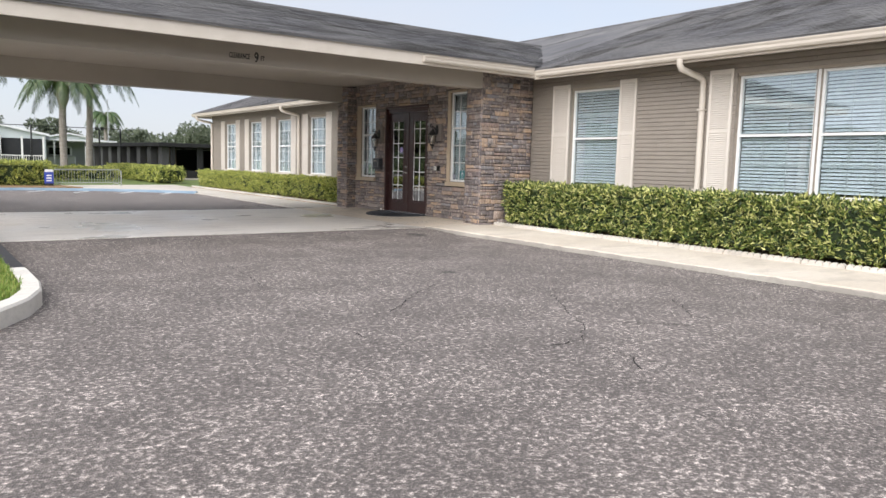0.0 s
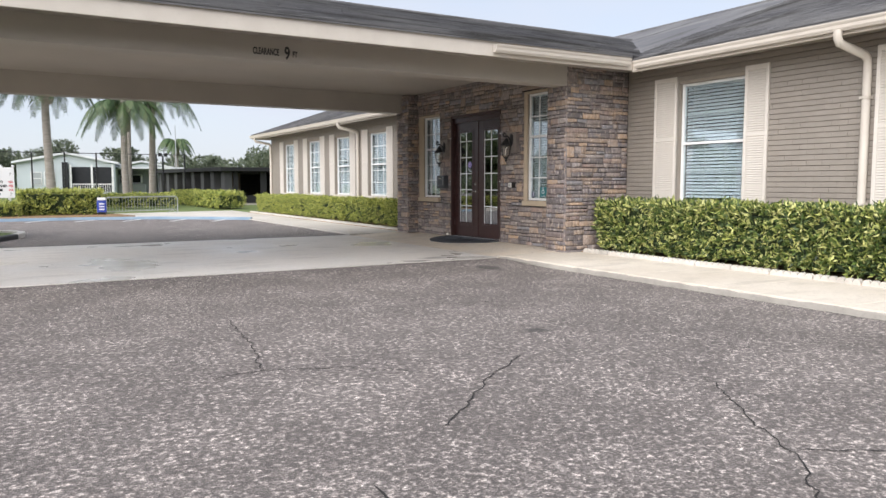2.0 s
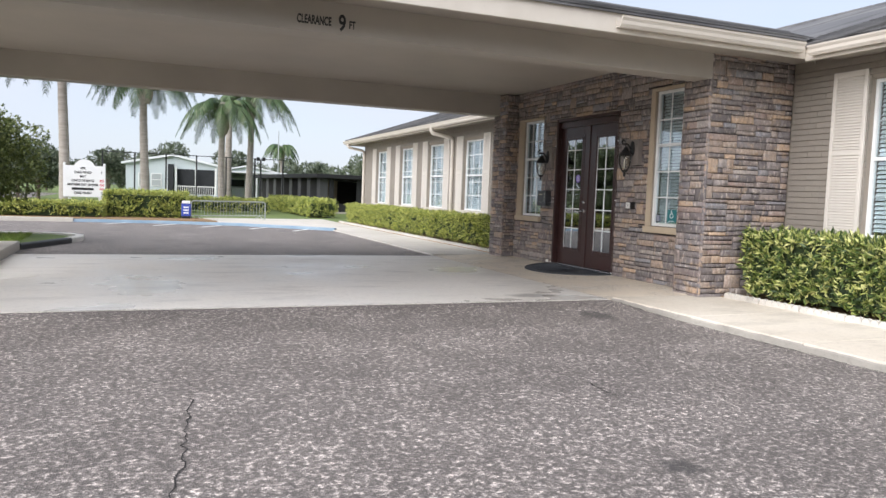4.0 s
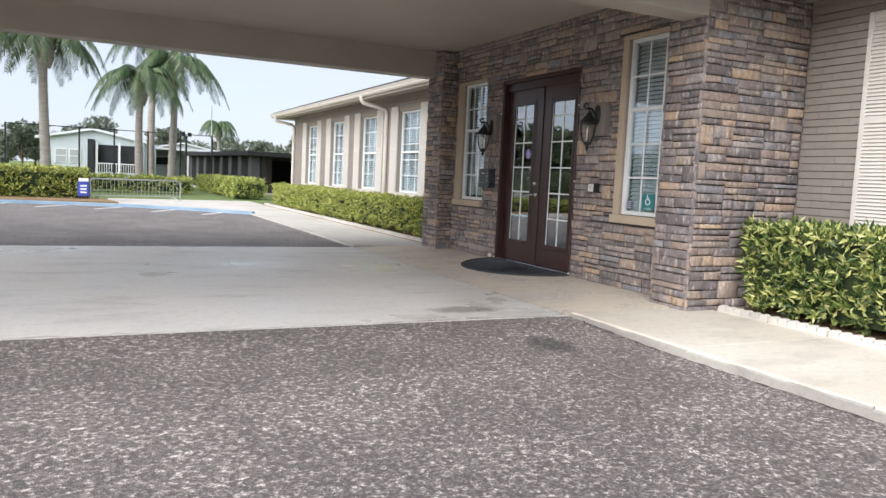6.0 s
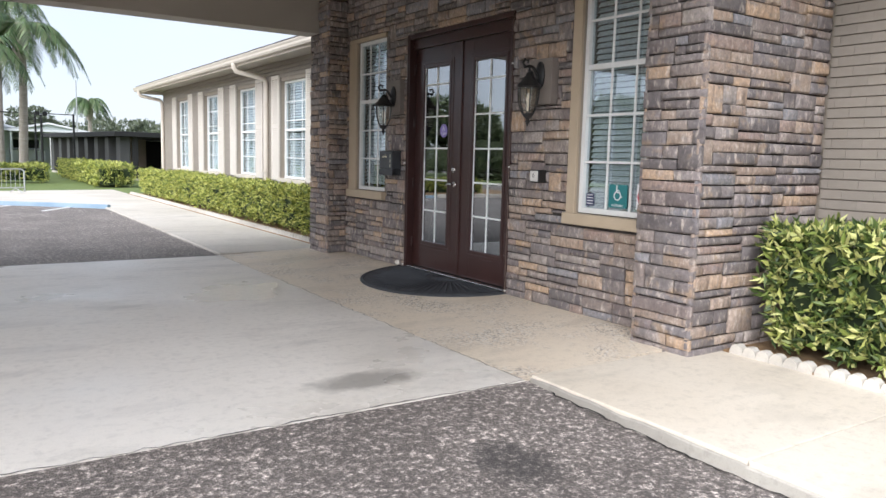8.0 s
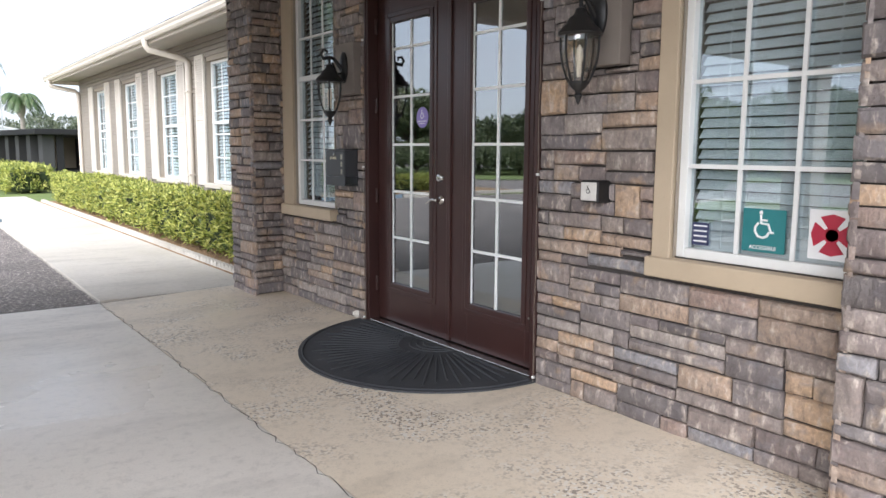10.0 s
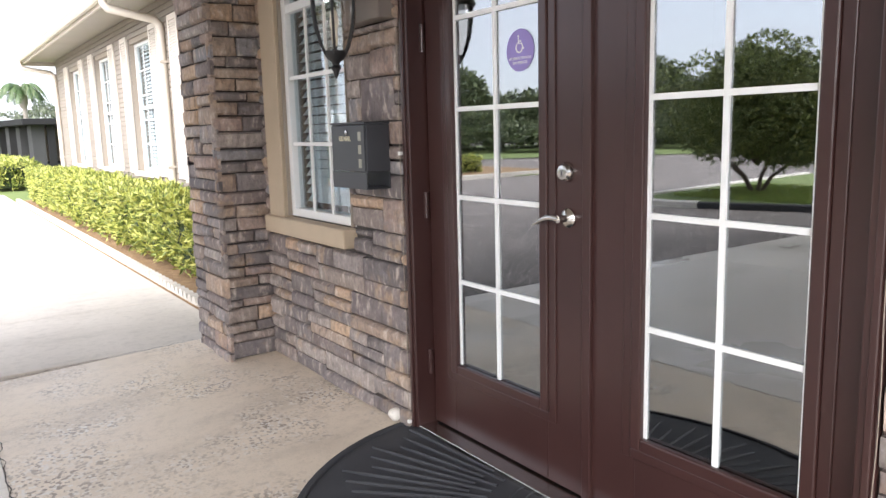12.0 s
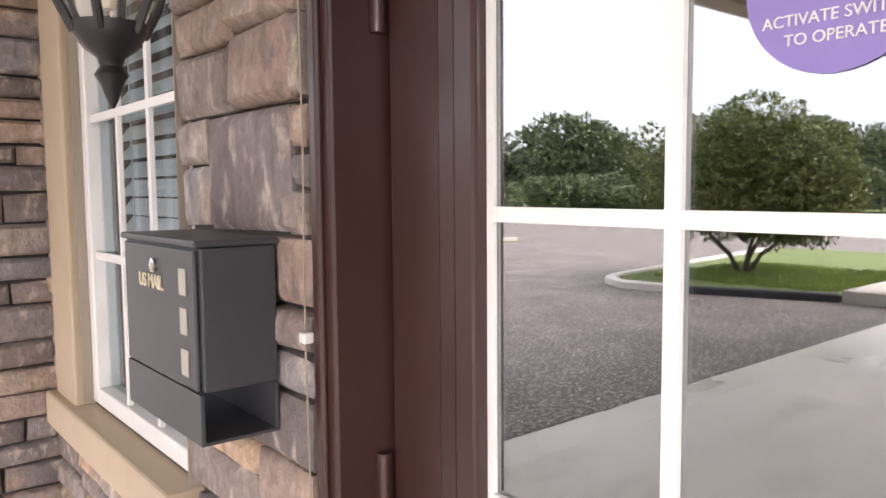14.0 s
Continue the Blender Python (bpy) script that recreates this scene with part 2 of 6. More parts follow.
M_SOFFIT = surface("canopy_ceiling_paint", (0.37, 0.33, 0.28), (0.41, 0.365, 0.31), 1.0, 50.0, 0.7, 0.15)
M_TRIM = surface("cream_trim_paint", (0.54, 0.485, 0.415), (0.60, 0.545, 0.47), 2.5, 45.0, 0.5, 0.06)
M_SHUTTER = surface("cream_shutter_vinyl", (0.59, 0.54, 0.475), (0.66, 0.61, 0.545), 3.0, 50.0, 0.5, 0.05)
M_TANTRIM = surface("tan_window_trim", (0.43, 0.345, 0.245), (0.49, 0.395, 0.285), 3.0, 60.0, 0.7, 0.15)
M_WHITE = surface("white_window_frame", (0.70, 0.70, 0.68), (0.78, 0.78, 0.76), 4.0, 60.0, 0.4, 0.04)
M_MUNTIN = surface("white_muntin", (0.80, 0.82, 0.81), (0.86, 0.87, 0.86), 4.0, 60.0, 0.4, 0.0)
M_BLIND = surface("white_blind_slat", (0.80, 0.82, 0.83), (0.86, 0.88, 0.88), 3.0, 30.0, 0.5, 0.0)
M_DOOR = surface("dark_brown_door_paint", (0.040, 0.0172, 0.0155), (0.053, 0.024, 0.0213), 2.0, 60.0, 0.28, 0.05)
M_BLACK = surface("black_metal", (0.012, 0.012, 0.013), (0.022, 0.022, 0.023), 6.0, 80.0, 0.4, 0.05)
M_MAILBOX = surface("dark_grey_steel", (0.036, 0.038, 0.044), (0.048, 0.050, 0.056), 4.0, 90.0, 0.45, 0.04)
M_CHROME = surface("brushed_nickel", (0.55, 0.53, 0.50), (0.65, 0.63, 0.60), 8.0, 90.0, 0.25, 0.0, 1.0)
M_RUBBER = surface("black_rubber", (0.034, 0.036, 0.042), (0.048, 0.051, 0.058), 4.0, 120.0, 0.75, 0.3)
M_SHINGLE = shingle_material()
M_LEAF = leaf_material("variegated_hedge_leaf", [(0.025, 0.045, 0.012), (0.05, 0.085, 0.02), (0.10, 0.15, 0.03), (0.20, 0.24, 0.05), (0.66, 0.64, 0.27), (0.42, 0.44, 0.12), (0.08, 0.12, 0.028), (0.03, 0.055, 0.014)])
M_LEAF2 = leaf_material("green_hedge_leaf", [(0.07, 0.105, 0.018), (0.19, 0.24, 0.042), (0.42, 0.45, 0.09), (0.64, 0.63, 0.19), (0.13, 0.175, 0.033)])
M_LEAFD = leaf_material("dark_tree_leaf", [(0.03, 0.06, 0.016), (0.055, 0.10, 0.025), (0.09, 0.15, 0.035), (0.13, 0.19, 0.05)])
M_LEAFO = leaf_material("olive_tree_leaf", [(0.06, 0.09, 0.024), (0.11, 0.145, 0.036), (0.17, 0.205, 0.055), (0.24, 0.265, 0.075)])
# lighter greens carry the haze across the street in the leaf colour
M_LEAFS = leaf_material("street_tree_leaf", [(0.06, 0.085, 0.04), (0.105, 0.135, 0.06), (0.16, 0.195, 0.085), (0.22, 0.245, 0.12)])
# greyed greens: distance haze put into the leaf colour
M_LEAFFAR = leaf_material("hazy_tree_leaf", [(0.055, 0.075, 0.045), (0.085, 0.11, 0.065), (0.125, 0.15, 0.09), (0.17, 0.19, 0.12)])
# near-black green paints the shade deep inside the hedges
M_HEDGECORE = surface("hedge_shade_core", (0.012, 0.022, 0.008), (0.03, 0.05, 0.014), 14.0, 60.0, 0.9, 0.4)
M_BARK = surface("palm_bark", (0.27, 0.235, 0.20), (0.38, 0.34, 0.30), 3.0, 30.0, 0.9, 0.6, 0.0, (1, 1, 6))
M_TWIG = surface("brown_bark", (0.10, 0.075, 0.055), (0.16, 0.125, 0.09), 6.0, 40.0, 0.9, 0.5)
M_GRASS = leaf_material("grass_blade", [(0.13, 0.21, 0.035), (0.19, 0.29, 0.05), (0.27, 0.36, 0.075), (0.36, 0.36, 0.11)])
M_LAWN = surface("lawn_soil", (0.10, 0.15, 0.035), (0.16, 0.20, 0.055), 1.5, 60.0, 0.95, 0.5)
M_MULCH = surface("pine_mulch", (0.22, 0.13, 0.065), (0.34, 0.22, 0.11), 20.0, 90.0, 0.95, 0.9, 0.0, None, 0.5, 0.02)
# near-black colour stands in for the unlit rooms behind the glass
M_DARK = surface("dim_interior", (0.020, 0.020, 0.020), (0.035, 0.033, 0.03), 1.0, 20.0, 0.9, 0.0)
M_DOORGLASS = glass_material("tinted_door_glass", 0.35, (0.55, 0.58, 0.58))
M_WINGLASS = glass_material("window_glass", 0.2, (0.80, 0.86, 0.88))
M_INK = surface("black_lettering", (0.015, 0.015, 0.016), (0.02, 0.02, 0.02), 5.0, 40.0, 0.6, 0.0)


# ---- mesh helpers ----
def box(bm, x0, x1, y0, y1, z0, z1, bevel=0.0):
    vs = [bm.verts.new(c) for c in ((x0, y0, z0), (x1, y0, z0), (x1, y1, z0), (x0, y1, z0), (x0, y0, z1), (x1, y0, z1), (x1, y1, z1), (x0, y1, z1))]
    fs = [bm.faces.new([vs[i] for i in f]) for f in ((3, 2, 1, 0), (4, 5, 6, 7), (0, 1, 5, 4), (1, 2, 6, 5), (2, 3, 7, 6), (3, 0, 4, 7))]
    if bevel:
        es = list({e for f in fs for e in f.edges})
        bmesh.ops.bevel(bm, geom=es, offset=bevel, segments=2, affect="EDGES", profile=0.5)


def boxes(*rows, bevel=0.0):
    bm = bmesh.new()
    for r in rows:
        box(bm, *r, bevel=bevel)
    return bm


def tube(bm, points, radius, sides=10, cap=True):
    """A round bar along points; radius may be a number or one for each point."""
    pts = [Vector(p) for p in points]
    rs = radius if isinstance(radius, (list, tuple)) else [radius] * len(pts)
    rings = []
    for i, p in enumerate(pts):
        d = (pts[min(i + 1, len(pts) - 1)] - pts[max(i - 1, 0)]).normalized()
        u = d.orthogonal().normalized() if i == 0 else (u - d * u.dot(d)).normalized()
        w = d.cross(u)
        rings.append([bm.verts.new(p + rs[i] * (math.cos(a) * u + math.sin(a) * w)) for a in (2 * math.pi * k / sides for k in range(sides))])
    for a, b in zip(rings, rings[1:]):
        for k in range(sides):
            bm.faces.new((a[k], a[(k + 1) % sides], b[(k + 1) % sides], b[k]))
    if cap:
        bm.faces.new(rings[0][::-1])
        bm.faces.new(rings[-1])


def lathe(bm, profile, centre, axis="z", sides=24):
    """Turns (radius, height) pairs round an axis through centre."""
    rings = []
    for r, h in profile:
        ring = []
        for k in range(sides):
            a = 2 * math.pi * k / sides
            c, s = r * math.cos(a), r * math.sin(a)
            v = (c, s, h) if axis == "z" else ((h, c, s) if axis == "x" else (c, h, s))
            ring.append(bm.verts.new(Vector(centre) + Vector(v)))
        rings.append(ring)
    for a, b in zip(rings, rings[1:]):
        for k in range(sides):
            bm.faces.new((a[k], a[(k + 1) % sides], b[(k + 1) % sides], b[k]))
    bm.faces.new(rings[0][::-1])
    bm.faces.new(rings[-1])


def prism(bm, outline, z0, z1):
    lo = [bm.verts.new((x, y, z0)) for x, y in outline]
    hi = [bm.verts.new((x, y, z1)) for x, y in outline]
    bm.faces.new(lo[::-1])
    bm.faces.new(hi)
    for i in range(len(lo)):
        j = (i + 1) % len(lo)
        bm.faces.new((lo[i], lo[j], hi[j], hi[i]))


def finish(bm, name, material, smooth=False):
    bmesh.ops.recalc_face_normals(bm, faces=bm.faces)
    me = bpy.data.meshes.new(name)
    bm.to_mesh(me)
    bm.free()
    me.materials.append(material)
    if smooth:
        me.shade_smooth()
        me.set_sharp_from_angle(angle=radians(40))
    return me


def part(name, bm, material, parent, label="", smooth=False):
    ob = new(name, finish(bm, name, material, smooth))
    ob.parent = parent
    if label:
        ob["label"] = label
    return ob


def thing(name, label, category, group="", kind="", at=(0, 0, 0)):
    ob = new(name)
    ob.empty_display_size = 0.1
    ob.location = at
    return tagged(ob, label, category, group, kind)


def setting(name, bm, material, label="", category="", smooth=False, kind="structure"):
    return tagged(new(name, finish(bm, name, material, smooth)), label, category, "", kind)


def ground_z(x, y):
    """Height of the paved ground: a gentle fall away from the entrance."""
    k = min(1.0, max(0.0, (10.4 - x) / 1.5))
    drop = -0.02 - 0.055 * k
    south = min(1.0, max(0.0, (13.08 - y) / 1.2))
    return drop - 0.045 * south * min(1.0, max(0.0, (10.4 - x) / 1.5))


def sheet(bm, xs, ys, lift=0.0):
    grid = [[bm.verts.new((x, y, ground_z(x, y) + lift)) for x in xs] for y in ys]
    for a, b in zip(grid, grid[1:]):
        for i in range(len(xs) - 1):
            bm.faces.new((a[i], a[i + 1], b[i + 1], b[i]))
    rim = grid[0] + [r[-1] for r in grid[1:]] + grid[-1][-2::-1] + [r[0] for r in grid[-2:0:-1]]
    low = [bm.verts.new((v.co.x, v.co.y, -0.3)) for v in rim]
    for i in range(len(rim)):
        j = (i + 1) % len(rim)
        bm.faces.new((rim[i], low[i], low[j], rim[j]))


def span(a, b, n):
    return [a + (b - a) * i / n for i in range(n + 1)]


# ---- ground ----
W, S, D = 11.6, 10.38, 10.48          # wing wall, stone wall and door frame faces
bm = bmesh.new()
box(bm, -400, 400, -400, 600, -0.6, -0.2)
setting("ground", bm, M_LAWN, "short green lawn reaching far round the building", "ground")
bm = bmesh.new()
sheet(bm, [-60, -40, -20, -8, -4, 0, 2, 4, 6, 7.5, 8.4, 8.9, 9.2], [-60, -40, -20, -8, -4, 0, 3, 6, 8, 10, 11, 11.88, 12.3, 12.7, 13.08, 14, 16, 18, 19.45, 21, 24, 27.5, 29.4, 31.2, 36, 45, 60, 90], -0.004)
setting("road", bm, M_ASPHALT, "weathered grey asphalt driveway with exposed aggregate and fine cracks", "driveway")
# canopy slab and the tan apron in front of the doors
bm = bmesh.new()
sheet(bm, [1.15, 3, 5, 7, 8.2, 8.869], [13.08, 14.5, 16, 17.5, 19.45], 0.004)
setting("pavement_slab", bm, M_PAD, "smooth damp grey concrete slab under the canopy", "pavement")
bm = bmesh.new()
sheet(bm, [8.873, 9.3, 9.8, 10.25, 10.46], [13.08, 14.5, 16, 17.5, 19.45], 0.004)
setting("pavement_apron", bm, M_APRON, "tan concrete apron with worn exposed aggregate before the doors", "pavement")


edge_rng = random.Random(17)


def walk_slabs(name, x0, x1, y0, y1, step, top, m):
    ob = tagged(new(name), "pale concrete footpath with tooled joints and a low kerb edge", "footpath", "", "structure")
    n = max(1, round((y1 - y0) / step))
    for i in range(n):
        a, b = y0 + (y1 - y0) * i / n, y0 + (y1 - y0) * (i + 1) / n
        part("slab", boxes((x0, x1, a + 0.003, b - 0.003, -0.3, top), bevel=0.008), m, ob)
        bm = bmesh.new()
        n_e = 12
        rim = [(a + (b - a) * k / n_e, edge_rng.uniform(0.003, 0.016), edge_rng.uniform(0.010, 0.026)) for k in range(n_e + 1)]
        vs = [[bm.verts.new((x0 - w - 0.012, y, -0.3)), bm.verts.new((x0 - w, y, top - d - 0.012)), bm.verts.new((x0 - 0.002, y, top - d)), bm.verts.new((x0 - 0.001, y, -0.3))] for y, w, d in rim]
        for p, q in zip(vs, vs[1:]):
            for k in range(3):
                bm.faces.new((p[k], p[k + 1], q[k + 1], q[k]))
        part("rough_edge", bm, M_EDGE, ob, "rough grey slab edge")
    return ob


walk_slabs("pavement_south", 8.9, 10.528, -22.0, 13.06, 1.52, -0.035, M_WALK_S)
walk_slabs("pavement_north", 8.88, 10.42, 19.47, 34.0, 1.52, -0.045, M_WALK)
bm = boxes((10.53, 11.9, -22, 12.86, -0.3, -0.022), (10.424, 11.9, 19.4, 34.0, -0.3, -0.03))
setting("garden_bed", bm, M_MULCH, "orange brown pine mulch bed along the wall", "mulch bed")
bm = boxes((-4, 40, 31.2, 130, -0.3, -0.05), (8.9, 40, 34.0, 60, -0.3, -0.046))
setting("lawn", bm, M_LAWN, "green lawn beyond the parking bays", "lawn")
bm = bmesh.new()
prism(bm, [(-3.8, 31.3), (3.0, 31.3), (5.6, 31.4), (5.2, 33.6), (3.0, 35.5), (-3.8, 35.5)], -0.3, 0.03)
setting("planting_bed", bm, M_MULCH, "mulched planting bed with low shrubs beside the parking", "mulch bed")
bm = bmesh.new()
prism(bm, [(5.4, 31.25), (8.9, 29.0), (8.9, 34), (10.4, 34), (10.4, 36.5), (5.4, 35.4)], -0.3, -0.035)
setting("pavement_far", bm, M_WALK, "pale concrete path at the far end of the parking", "footpath")

# kerbs of the grass island and of the parking
def kerb_line(name, pts, width, z0, z1, material, label):
    bm = bmesh.new()
    vs = []
    for i, p in enumerate(pts):
        p = Vector((*p, 0))
        d = (Vector((*pts[min(i + 1, len(pts) - 1)], 0)) - Vector((*pts[max(i - 1, 0)], 0))).normalized()
        nrm = Vector((-d.y, d.x, 0))
        row = []
        for off, z in ((0, z0), (0, z1 - 0.02), (0.02, z1), (width - 0.01, z1), (width, z1 - 0.01), (width, z0)):
            row.append(bm.verts.new(p + nrm * off + Vector((0, 0, z))))
        vs.append(row)
    for a, b in zip(vs, vs[1:]):
        for k in range(5):
            bm.faces.new((a[k], a[k + 1], b[k + 1], b[k]))
    bm.faces.new(vs[0])
    bm.faces.new(vs[-1][::-1])
    return setting(name, bm, material, label, "kerb", True)


def arc(cx, cy, r, a0, a1, n):
    return [(cx + r * math.cos(radians(a0 + (a1 - a0) * i / n)), cy + r * math.sin(radians(a0 + (a1 - a0) * i / n))) for i in range(n + 1)]


tip = [(1.16, 9.3)] + [(-1.24 + 2.4 * math.cos(radians(a)), 8.3 + 2.4 * math.sin(radians(a))) for a in (0, -12, -24, -36, -48, -60, -72, -84)] + [(-3.0, 5.9), (-5.5, 5.9)]
ISLAND_Z = 0.0
kerb_line("kerb_tip", tip[::-1], 0.17, -0.3, 0.035, M_WHITEKERB, "white painted concrete kerb round the island tip")
kerb_line("kerb_black", [(1.16, 9.31), (1.15, 13.0)], 0.17, -0.3, 0.03, M_BLACKKERB, "black painted concrete kerb along the grass island")
kerb_line("kerb_west", [(-9.5, 5.9), (-5.51, 5.9)], 0.17, -0.3, 0.03, M_BLACKKERB, "black painted concrete kerb along the grass island")
bm = bmesh.new()
prism(bm, [(1.0, 13.0), (1.0, 9.3)] + [(-1.24 + 2.25 * math.cos(radians(a)), 8.3 + 2.25 * math.sin(radians(a))) for a in (0, -20, -40, -60, -80)] + [(-3.0, 6.06), (-9.4, 6.06), (-9.4, 13.0)], -0.3, 0.0)
setting("island_lawn", bm, M_LAWN, "bright green grass island inside a kerb", "lawn")
bm = boxes((-6.0, 1.13, 13.0, 20.4, -0.3, 0.085), bevel=0.02)
setting("pavement_island", bm, M_KERB, "raised grey concrete island under the canopy columns", "pavement")
bm = bmesh.new()
prism(bm, [(1.0, 20.42), (1.75, 22.6), (1.8, 23.2), (1.3, 23.75), (-6, 24.6), (-6, 20.42)], -0.3, 0.0)
setting("island_lawn_north", bm, M_LAWN, "small grass patch behind the canopy column", "lawn")
kerb_line("kerb_north", [(1.15, 20.42), (1.85, 22.2)], 0.16, -0.3, 0.03, M_BLACKKERB, "black painted kerb beside the grass patch")
kerb_line("kerb_north_tip", [(1.85, 22.21), (2.0, 22.8), (2.0, 23.3), (1.7, 23.75), (1.2, 23.95), (-6, 24.8)], 0.16, -0.3, 0.035, M_WHITEKERB, "white painted kerb round the island tip")
kerb_line("kerb_blue", [(9.0, 28.4), (7.9, 29.4), (6.2, 30.6), (4.0, 31.2), (1.2, 31.3)], 0.13, -0.3, 0.015, M_BLUE, "blue painted kerb along the parking bays")
kerb_line("kerb_parking", [(1.19, 31.3), (-3.9, 31.4)], 0.16, -0.3, 0.05, M_KERB, "grey concrete kerb along the planting bed")
for i, (x, y) in enumerate(((2.1, 30.1), (3.5, 29.7), (4.9, 29.3), (6.3, 28.7), (7.5, 27.9))):
    bm = bmesh.new()
    prism(bm, [(x, y), (x + 0.09, y - 0.03), (x + 0.75, y + 1.1), (x + 0.66, y + 1.13)], -0.1, -0.07)
    tagged(new("parking_stripe", finish(bm, "parking_stripe", M_STRIPE)), "white painted parking bay line on the asphalt", "road marking", "parking bay lines", "structure")

# ---- walls ----
def holed_wall(bm, x0, x1, y0, y1, z0, z1, holes):
    """A wall along y with rectangular openings (ya, yb, za, zb)."""
    at = y0
    for ya, yb, za, zb in sorted(holes):
        box(bm, x0, x1, at, ya, z0, z1)
        box(bm, x0, x1, ya, yb, z0, za)
        box(bm, x0, x1, ya, yb, zb, z1)
        at = yb
    box(bm, x0, x1, at, y1, z0, z1)


WZ0, WZ1 = 0.86, 2.86
SOUTH_WINDOWS = [(10.33, 11.68, WZ0, WZ1), (5.05, 7.80, WZ0, WZ1)]
NORTH_WINDOWS = [(23.0, 24.35, WZ0 - 0.06, WZ1 - 0.1), (25.8, 27.15, WZ0 - 0.06, WZ1 - 0.1), (28.55, 29.9, WZ0 - 0.06, WZ1 - 0.1), (31.4, 32.75, WZ0 - 0.06, WZ1 - 0.1)]
bm = bmesh.new()
holed_wall(bm, W + 0.022, W + 0.22, -22, 12.9, -0.3, 3.3, SOUTH_WINDOWS)
wall_south = setting("wall_south", bm, M_TAUPE, "taupe painted brick wall of the near wing", "wall")
bm = bmesh.new()
holed_wall(bm, W + 0.022, W + 0.22, 19.3, 34.45, -0.3, 3.3, NORTH_WINDOWS)
wall_north = setting("wall_north", bm, M_TAUPE, "taupe painted brick wall of the far wing", "wall")
bm = boxes((W + 0.22, 22.5, 34.25, 34.45, -0.3, 3.3), (W + 0.22, 22.5, -22.2, -22, -0.3, 3.3), (22.3, 22.5, -22, 34.25, -0.3, 3.3))
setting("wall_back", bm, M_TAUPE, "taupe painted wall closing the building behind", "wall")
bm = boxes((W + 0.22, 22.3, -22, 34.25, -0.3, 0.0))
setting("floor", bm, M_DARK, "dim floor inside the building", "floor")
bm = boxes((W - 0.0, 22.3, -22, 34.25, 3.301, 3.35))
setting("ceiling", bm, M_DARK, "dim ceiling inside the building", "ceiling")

# stone entrance wall with door and two window openings
DOOR = (15.275, 17.255, -0.3, 2.69)
WIN_R = (13.32, 14.33, 0.86, 2.95)
WIN_L = (17.74, 18.50, 0.86, 2.80)
bm = bmesh.new()
holed_wall(bm, S + 0.065, S + 0.26, 12.92, 19.32, -0.3, 3.4, [WIN_R, DOOR, WIN_L])
box(bm, S + 0.26, W + 0.02, 12.92, 13.12, -0.3, 3.3)
box(bm, S + 0.26, W + 0.02, 19.12, 19.32, -0.3, 3.3)
entrance_wall = setting("wall_entrance", bm, M_MORTAR, "entrance wall of stacked brown and grey ledge stone", "wall")
bm = boxes((10.17, S + 0.065, 12.90, 13.36, -0.3, 3.3))
pier_south = setting("pier_south", bm, M_MORTAR, "stacked ledge stone pier beside the doors", "pier")
bm = boxes((10.15, S + 0.065, 18.84, 19.33, -0.3, 3.3))
pier_north = setting("pier_north", bm, M_MORTAR, "stacked ledge stone pier beside the doors", "pier")
# vestibule behind the doors, its dimness painted on as near-black
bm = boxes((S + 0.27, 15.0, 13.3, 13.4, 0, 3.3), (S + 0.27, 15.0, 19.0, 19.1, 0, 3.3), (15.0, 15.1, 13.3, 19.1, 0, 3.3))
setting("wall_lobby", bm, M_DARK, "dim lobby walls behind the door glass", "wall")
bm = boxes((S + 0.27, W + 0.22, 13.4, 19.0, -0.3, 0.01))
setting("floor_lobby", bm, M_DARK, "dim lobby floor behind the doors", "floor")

# ---- canopy ----
bm = boxes((0.05, 10.15, 12.86, 13.2, 2.87, 3.36), bevel=0.008)
setting("canopy_beam_south", bm, M_BEAM, "taupe painted canopy beam with a clearance notice", "beam")
bm = boxes((0.05, 10.13, 19.1, 19.45, 2.9, 3.36), bevel=0.008)
setting("canopy_beam_north", bm, M_BEAM, "taupe painted canopy beam", "beam")
bm = boxes((0.05, 0.45, 13.2, 19.1, 2.9, 3.36), bevel=0.008)
setting("canopy_beam_west", bm, M_BEAM, "taupe painted canopy end beam", "beam")
bm = boxes((0.45, S + 0.03, 13.2, 19.1, 3.33, 3.38))
setting("canopy_ceiling", bm, M_SOFFIT, "flat painted canopy ceiling", "ceiling")
bm = boxes((-0.6, W, 12.14, 12.86, 3.20, 3.24), (-0.6, W, 19.45, 20.2, 3.20, 3.24), (-0.6, 0.05, 12.86, 19.45, 3.20, 3.24), (10.97, W + 0.02, -22, 12.14, 3.16, 3.20), (10.97, W + 0.02, 20.2, 34.9, 3.16, 3.20), (W + 0.02, 22.9, 34.45, 34.9, 3.16, 3.20))
setting("soffit", bm, M_BEAM, "taupe painted eave soffit boards", "soffit")
FASCIA = ((-0.62, 10.93, 12.10, 12.138, 3.09, 3.31), (-0.62, 10.93, 20.2, 20.24, 3.09, 3.31), (-0.66, -0.62, 12.10, 20.24, 3.09, 3.31), (10.93, 10.968, -22, 12.10, 3.06, 3.24), (10.93, 10.968, 20.24, 34.9, 3.06, 3.24), (10.93, 22.9, 34.902, 34.94, 3.06, 3.24))


def setting_boards(rows):
    ob = tagged(new("fascia"), "cream painted fascia boards along the eaves", "fascia", "", "structure")
    for r in rows:
        part("fascia_board", boxes(r, bevel=0.004), M_TRIM, ob)


setting_boards(FASCIA)
